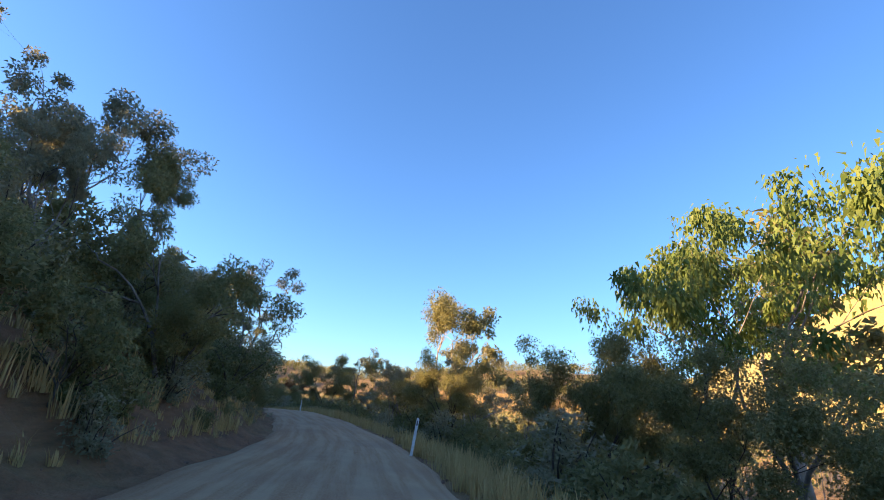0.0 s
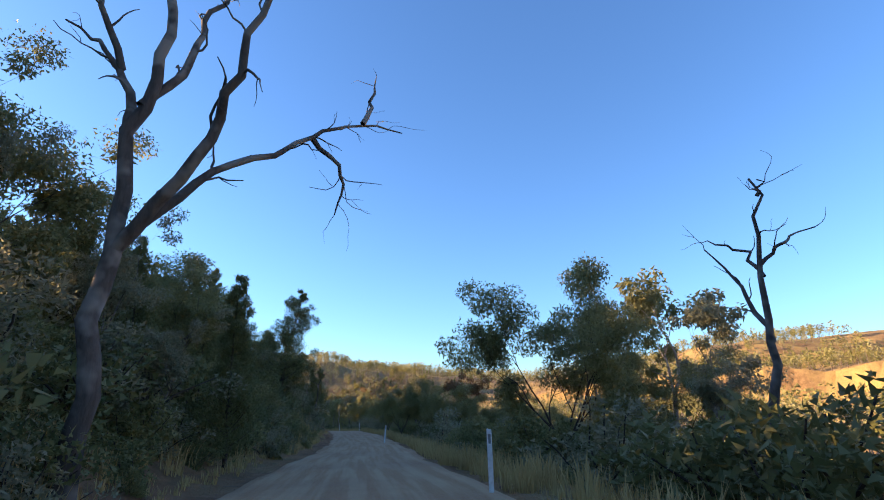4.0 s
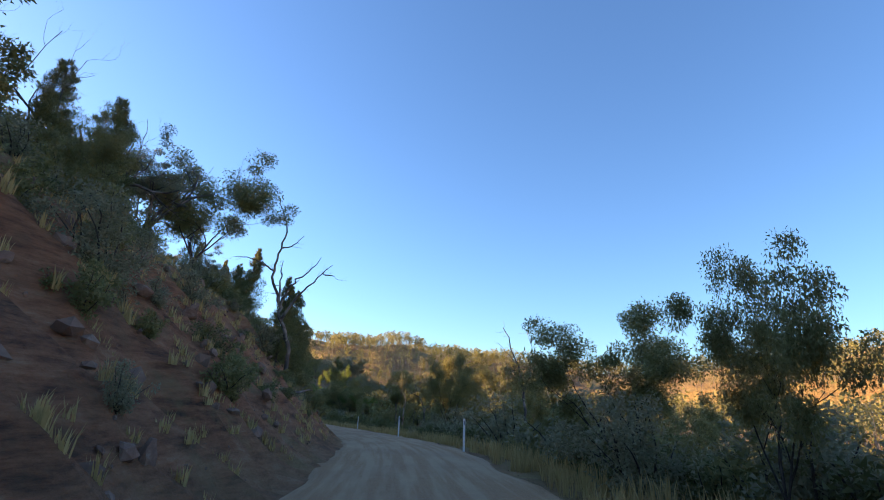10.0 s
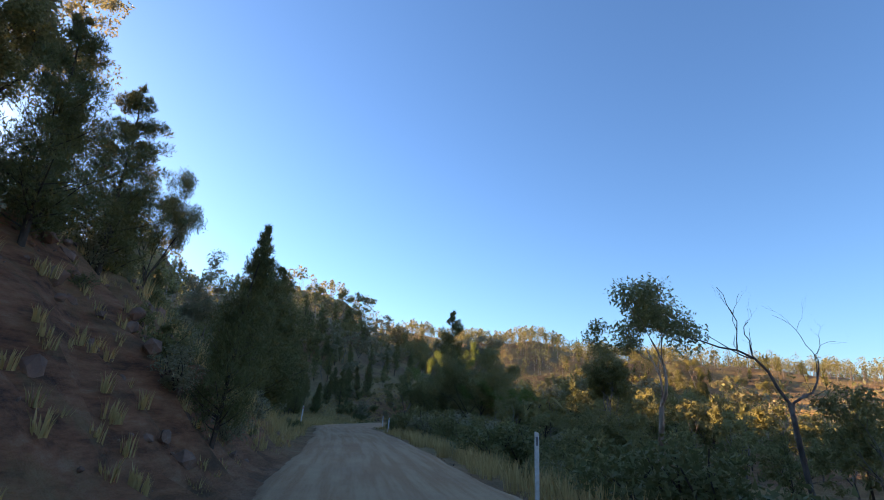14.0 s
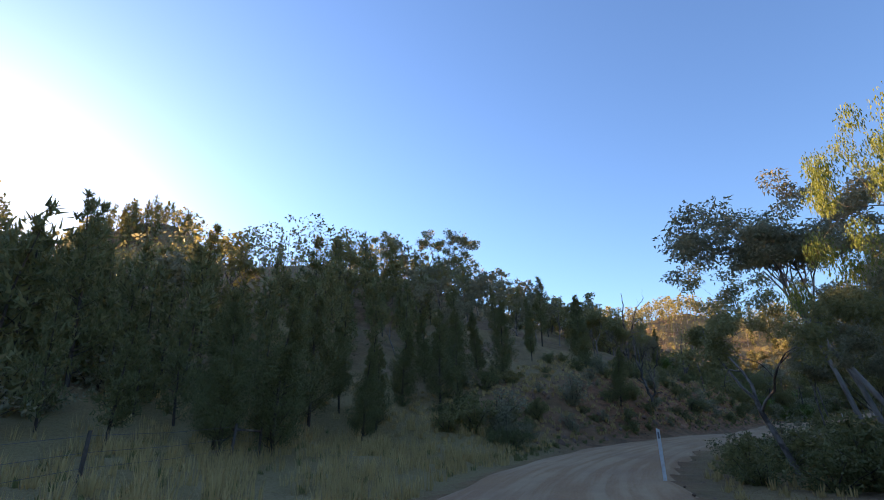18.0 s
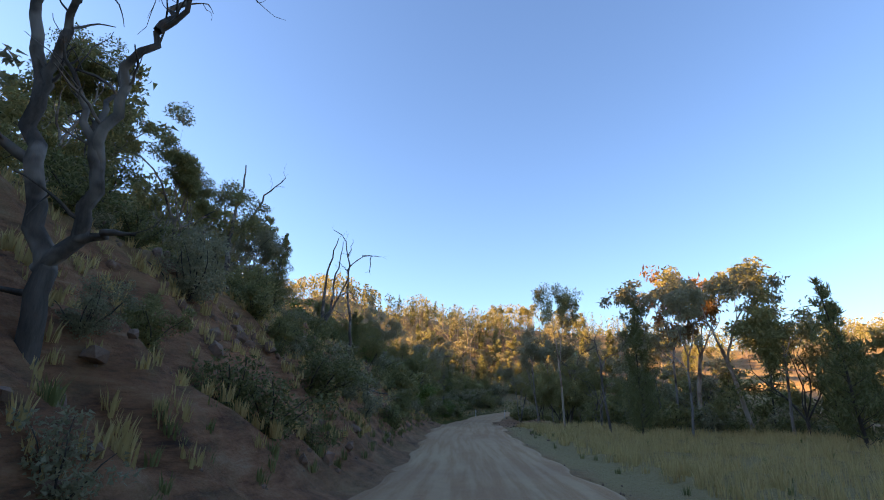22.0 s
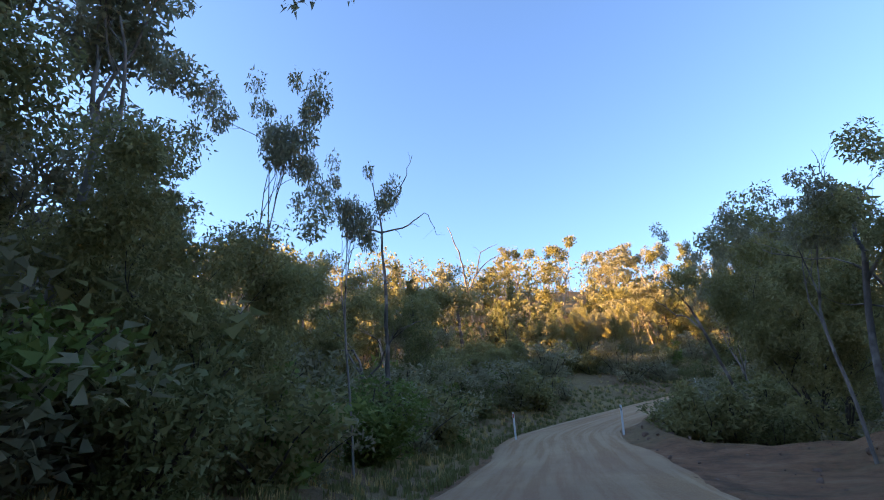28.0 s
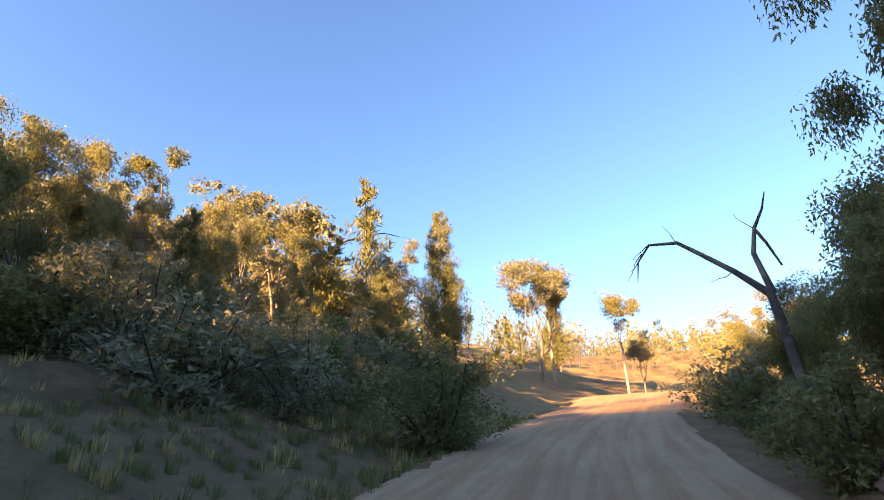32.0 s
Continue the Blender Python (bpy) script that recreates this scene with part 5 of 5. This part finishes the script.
snag(-62.3, 139.2, 52, 0.13, [[(0, 2.2), (-0.6, 3.8), (-0.8, 4.6), (-1.3, 5.8), (-1.3, 6.5), (-1.1, 7.6), (-0.9, 8.6), (-1.0, 9.4), (-1.4, 10.3), (-1.5, 10.7)], [(-1.3, 6.5), (-2.1, 6.9), (-2.7, 7.1), (-3.3, 7.1)], [(-1.0, 9.4), (-1.4, 9.5), (-1.9, 9.1)],
     [(-1.1, 7.6), (-0.5, 7.9), (0, 8.5)], [(-0.8, 4.6), (-0.8, 5.8), (-0.8, 7.2)], [(-0.7, 4.4), (-0.4, 5.6), (0.3, 6.3), (0.7, 6.7), (0.9, 7.2)], [(-0.5, 3.8), (0, 5.0), (0.8, 5.9), (1.7, 6.9)], [(1.2, 6.4), (1.9, 6.3)]], 931, "dead tree with thin crooked limbs above the cypresses", G_LEFT)
snag(-54.0, 156.8, -9, 0.15, [[(0, -0.3), (-0.1, 0.8), (-0.4, 2.0), (-0.5, 2.7), (-1.0, 3.5), (-1.4, 5.2), (-1.9, 5.8)], [(-0.5, 2.7), (-1.4, 3.7), (-2.0, 4.5)], [(-0.1, 0.8), (0.3, 2.0), (0.2, 3.4), (0.2, 4.5), (-0.3, 5.5)], [(0.2, 4.5), (0.3, 5.2)], [(-0.4, 2.0), (-0.8, 2.4), (-1.6, 2.3)]], 941, "forked dead tree with two bare upright limbs", G_RIGHT)
snag(-130.0, 374.1, -19, 0.28, [[(0, 6.2), (-0.6, 9.0), (-1.3, 11.2), (-2.2, 13.0)], [(0, 6.4), (0.8, 9.9), (1.7, 11.8), (3.6, 12.9), (5.1, 13.7), (6.3, 13.7)], [(3.4, 12.8), (3.7, 14.7)], [(0.3, 7.3), (1.6, 9.2), (2.6, 9.5)], [(0.8, 9.9), (1.3, 12.0), (1.9, 12.3)]], 951, "dead tree with a long limb reaching sideways on the sunny slope", G_LEFT)
snag(-31.9, 113.3, -11, 0.13, [[(0, -0.4), (-0.4, 0.2), (-1.0, 1.0), (-1.6, 1.8), (-2.3, 2.4)], [(0, -0.2), (0.2, 1.0), (-0.1, 1.8), (-0.3, 2.8), (-0.3, 4.2)], [(-0.5, 0.5), (-0.4, 1.1), (-1.0, 2.2), (-1.4, 2.9), (-1.3, 3.4)], [(-0.3, 2.6), (-0.5, 3.5)]], 961, "dead tree with dark limbs leaning out over the valley", G_RIGHT)
snag(-155.8, 367.6, 11, 0.26, [[(0, 6.3), (-0.3, 10.0), (1.3, 11.6), (1.0, 14.4), (0.7, 17.3), (-0.7, 21.3)], [(1.3, 11.9), (2.4, 14.5), (4.5, 16.9), (7.1, 18.4)], [(-0.3, 10.0), (-2.8, 12.9), (-4.4, 15.1), (-6.9, 17.5)], [(2.9, 15.1), (3.4, 17.5), (5.7, 18.2)], [(-3.5, 12.3), (-5.2, 11.9)]], 971, "tall dead tree with wide bare limbs above the woods", G_LEFT)
snag(-160.2, 272.6, 45, 0.24, [[(0, 6.7), (-0.1, 9.5), (0, 11.7), (0.2, 13.3), (0.4, 15.7)], [(0, 7.2), (-0.3, 9.8), (-0.6, 12.2), (-1.2, 13.1)], [(0, 8.0), (0.8, 8.9), (1.2, 10.8), (1.7, 12.6), (3.0, 14.3)], [(1.2, 10.8), (2.0, 10.8)]], 981, "dead tree with three bare upright limbs on the cutting", G_LEFT)
snag(-153.6, 329.0, 22, 0.14, [[(0, 3.1), (-0.1, 5.2), (-0.1, 6.6), (-0.4, 8.3)], [(-0.1, 6.1), (0.7, 7.2), (1.2, 8.5), (1.5, 9.5)], [(0, 5.3), (1.1, 5.9), (2.3, 7.0), (2.9, 5.8)], [(-0.1, 5.2), (-1.2, 5.8), (-2.0, 6.6)], [(0.9, 7.8), (0.6, 6.7)]], 991, "dead tree with crooked grey branches in the wood", G_LEFT)
snag(-151.4, 271.3, 48, 0.16, [[(0, 0.2), (0.1, 1.1), (0, 3.3), (0.2, 6.0), (0.7, 8.5)], [(0.1, 1.1), (0.4, 2.4), (0.8, 3.5), (1.3, 6.2), (1.9, 8.8)], [(0.7, 2.3), (1.2, 4.4), (1.6, 6.4), (2.5, 7.4), (3.8, 7.4)], [(1.4, 4.2), (2.0, 4.7), (2.9, 3.8)], [(2.5, 7.4), (3.1, 7.5), (3.3, 6.3)]], 1001, "dead tree with bare limbs that arch over and droop", G_LEFT)
snag(-142.7, 244.7, 32, 0.15, [[(0.0, -3.02), (-0.0, -2.28), (-0.15, -1.46), (-0.48, -0.06), (-0.8, 1.49), (-0.95, 2.22), (-0.91, 3.18), (-0.89, 4.19), (-0.97, 5.0)], [(-0.06, -1.78), (0.23, -1.23), (0.36, -0.68), (0.34, 0.16), (0.54, 0.78), (0.75, 1.57), (1.06, 2.09), (1.36, 2.6)], [(0.75, 1.57), (0.96, 2.4), (1.09, 3.0), (1.26, 3.29)], [(-0.55, 0.49), (-0.51, 1.23), (-0.37, 2.01), (-0.18, 2.52), (0.14, 2.74), (0.55, 2.9)], [(-0.37, 2.01), (-0.48, 3.11)], [(-0.3, 2.34), (-0.1, 3.05)], [(-0.89, 3.35), (-0.62, 4.2)], [(-0.88, 4.11), (-1.18, 4.03), (-1.42, 3.76)], [(-0.95, 2.22), (-1.13, 2.35), (-1.42, 2.32)], [(-0.98, 2.45), (-0.99, 3.33)], [(-0.91, 4.36), (-0.25, 4.48)], [(-0.47, -0.41), (-0.93, 0.03), (-1.34, 0.37)], [(0.2, -0.42), (0.04, 0.42), (-0.32, 1.11)], [(0.3, -0.13), (0.12, 1.17), (0.14, 1.82)], [(0.55, 2.9), (0.77, 2.61)], [(1.31, 2.59), (1.29, 2.32)], [(0.23, -1.26), (0.54, -1.15), (0.93, -1.16)]], 1101, "tall dead tree with grey limbs forking from the bank", G_LEFT)
snag(-149.2, 271.4, 28, 0.12, [[(0, 1.0), (-0.4, 3.9), (-0.5, 6.5), (-1.0, 8.3), (-1.7, 8.7)], [(-0.6, 6.8), (-0.3, 8.1)], [(-0.5, 5.4), (-0.9, 6.0), (-1.3, 6.3)]], 1011, "slender dead stem with a hooked top", G_LEFT)


# ---- the old fence by the gully ----
def fence_post(x, y, tall, parent, lean=0.0):
    b = Build(int(x * 13) % 997)
    b.branch((0, 0, -0.4), (lean, 0.02, 1), tall + 0.4, 0.055, 0.02, 0.0, 4, 7, 0.85)
    o = new("post", b.mesh("post", DEADWOOD))
    o.parent = parent
    o.location = (x, y, height(x, y))
    return Vector((x, y, height(x, y) + tall))


fence = tagged(new("fence"), "old leaning timber post fence with rusty wires in the grass", "fence")
tops = [fence_post(x, y, 1.15, fence, lean) for x, y, lean in ((-122.5, 190.0, 0.05), (-126.2, 193.4, -0.06), (-130.6, 197.1, 0.04), (-134.4, 201.4, 0.0), (-138.0, 206.0, 0.05), (-139.6, 207.6, 0.0))]
for a, b_ in zip(tops, tops[1:]):
    for k in (0.12, 0.5, 0.85):
        b = Build(3)
        q, w_ = np.array(a) - (0, 0, k), np.array(b_) - (0, 0, k)
        b.tube([q, (q + w_) / 2 - (0, 0, 0.05), w_], [0.006] * 3, 4)
        o = new("wire", b.mesh("wire", STEEL))
        o.parent = fence
b = Build(9)
b.tube([np.array(tops[-2]) - (0, 0, 0.2), np.array(tops[-1]) - (0, 0, 0.15)], [0.045, 0.04], 6)
o = new("rail", b.mesh("rail", DEADWOOD))
o.parent = fence


# ---- rocks on the cut banks and the berm, fallen branches ----
def rock_mesh(seed, level=2):
    bm = bmesh.new()
    bmesh.ops.create_icosphere(bm, subdivisions=level, radius=0.5)
    r = random.Random(seed)
    cuts = [(Vector((r.uniform(-1, 1), r.uniform(-1, 1), r.uniform(-1, 1))).normalized(), r.uniform(0.26, 0.42)) for k in range(9)]
    for v in bm.verts:
        for n_, d_ in cuts:
            over = v.co.dot(n_) - d_
            if over > 0:
                v.co -= n_ * over * 0.95
        v.co *= 1 + 0.10 * noise.noise(v.co * 3 + Vector((seed, 0, 0)))
    me = bpy.data.meshes.new("rock")
    bm.to_mesh(me)
    bm.free()
    me.materials.append(ROCK)
    return me


ROCKS = [rock_mesh(k) for k in range(6)]


def rocks(seed, count, runs, offs, sizes):
    r = random.Random(seed)
    for k in range(count):
        x, y = at(r.uniform(*runs), r.uniform(*offs))
        o = new("rock", r.choice(ROCKS))
        g = r.uniform(*sizes) * r.uniform(0.6, 1.0)
        o.matrix_basis = pose(x, y, height(x, y) + g * 0.10, r.uniform(0, 360), r.uniform(0, 360), r.uniform(0, 360))
        o.scale = (g * r.uniform(0.8, 1.4), g, g * r.uniform(0.6, 0.9))
        tagged(o, "angular reddish-brown rock on the road bank", "rock", "loose rocks on the banks")


rocks(1, 110, (110, 205), (4.0, 9.0), (0.15, 0.6))
rocks(2, 90, (268, 340), (4.0, 9.5), (0.15, 0.6))
rocks(3, 60, (332, 362), (-11, -5.5), (0.15, 0.55))
rocks(4, 30, (372, 405), (-5.4, -3.6), (0.12, 0.4))


def rubble(seed, spots, name, label):
    """Stones too many to count, half sunk in the ground, as one object."""
    r = np.random.RandomState(seed)
    shapes = [arrays(rock_mesh(k, 1)) for k in range(6)]
    x, y, g = np.array(spots).T
    z = ground(x, y)
    verts, faces, n = [], [], 0
    for k in range(len(x)):
        co, fc = shapes[k % len(shapes)]
        q = np.linalg.qr(r.normal(0, 1, (3, 3)))[0]
        verts.append((co * r.uniform(0.6, 1.2, 3)) @ q * g[k] + (x[k], y[k], z[k] + 0.05 * g[k]))
        faces.append(fc + n)
        n += len(co)
    tagged(new(name, mesh_from(name, np.vstack(verts), np.vstack(faces), [ROCK], shade=False)), label, "stones", kind="stuff")


def strew(seed, count, runs, offs, sizes):
    r = random.Random(seed)
    return [(*at(r.uniform(*runs), r.uniform(*offs)), sizes[0] + (sizes[1] - sizes[0]) * r.random() ** 3) for k in range(count)]


rubble(1, strew(1, 1500, (108, 205), (3.6, 11), (0.07, 0.6)) + strew(2, 1100, (266, 345), (3.6, 11), (0.07, 0.55)) + strew(3, 500, (318, 404), (-10, -3.1), (0.05, 0.3)) + strew(4, 700, (-5, 320), (-3.9, -2.8), (0.03, 0.12)) + strew(5, 700, (-5, 404), (2.8, 3.9), (0.03, 0.12)), "bank_rubble", "loose red-brown stones over the cut banks and road edges")


def fallen(x, y, length, turn, seed):
    b = Build(seed)
    pts, rad, d = b.branch((0, 0, 0.08), (1, 0, 0.05), length, 0.07, 0.10, 0.0, 8, 6, 0.3)
    for k in range(4):
        j = 2 + k
        b.branch(pts[j], turned(b.r, d, 0.8) + np.array((0, 0, 0.2)), length * 0.3, rad[j] * 0.5, 0.2, 0.0, 4, 4, 0.3)
    o = new("fallen_branch", b.mesh("fallen_branch", DEADWOOD))
    o.matrix_basis = pose(x, y, height(x, y), 0, 0, turn)
    tagged(o, "fallen grey branch lying beside the road", "branch", "fallen branches")


for k, (run_, off_, long_, turn_) in enumerate(((338, -7.5, 3.2, 40), (344, -8.6, 2.4, 100), (310, 6.5, 2.2, 20), (352, 6.0, 3.4, 70), (330, 6.0, 3.0, 120), (262, -5.5, 2.4, 30), (150, 5.2, 2.0, 80))):
    fallen(*at(run_, off_), long_, turn_, 400 + k)
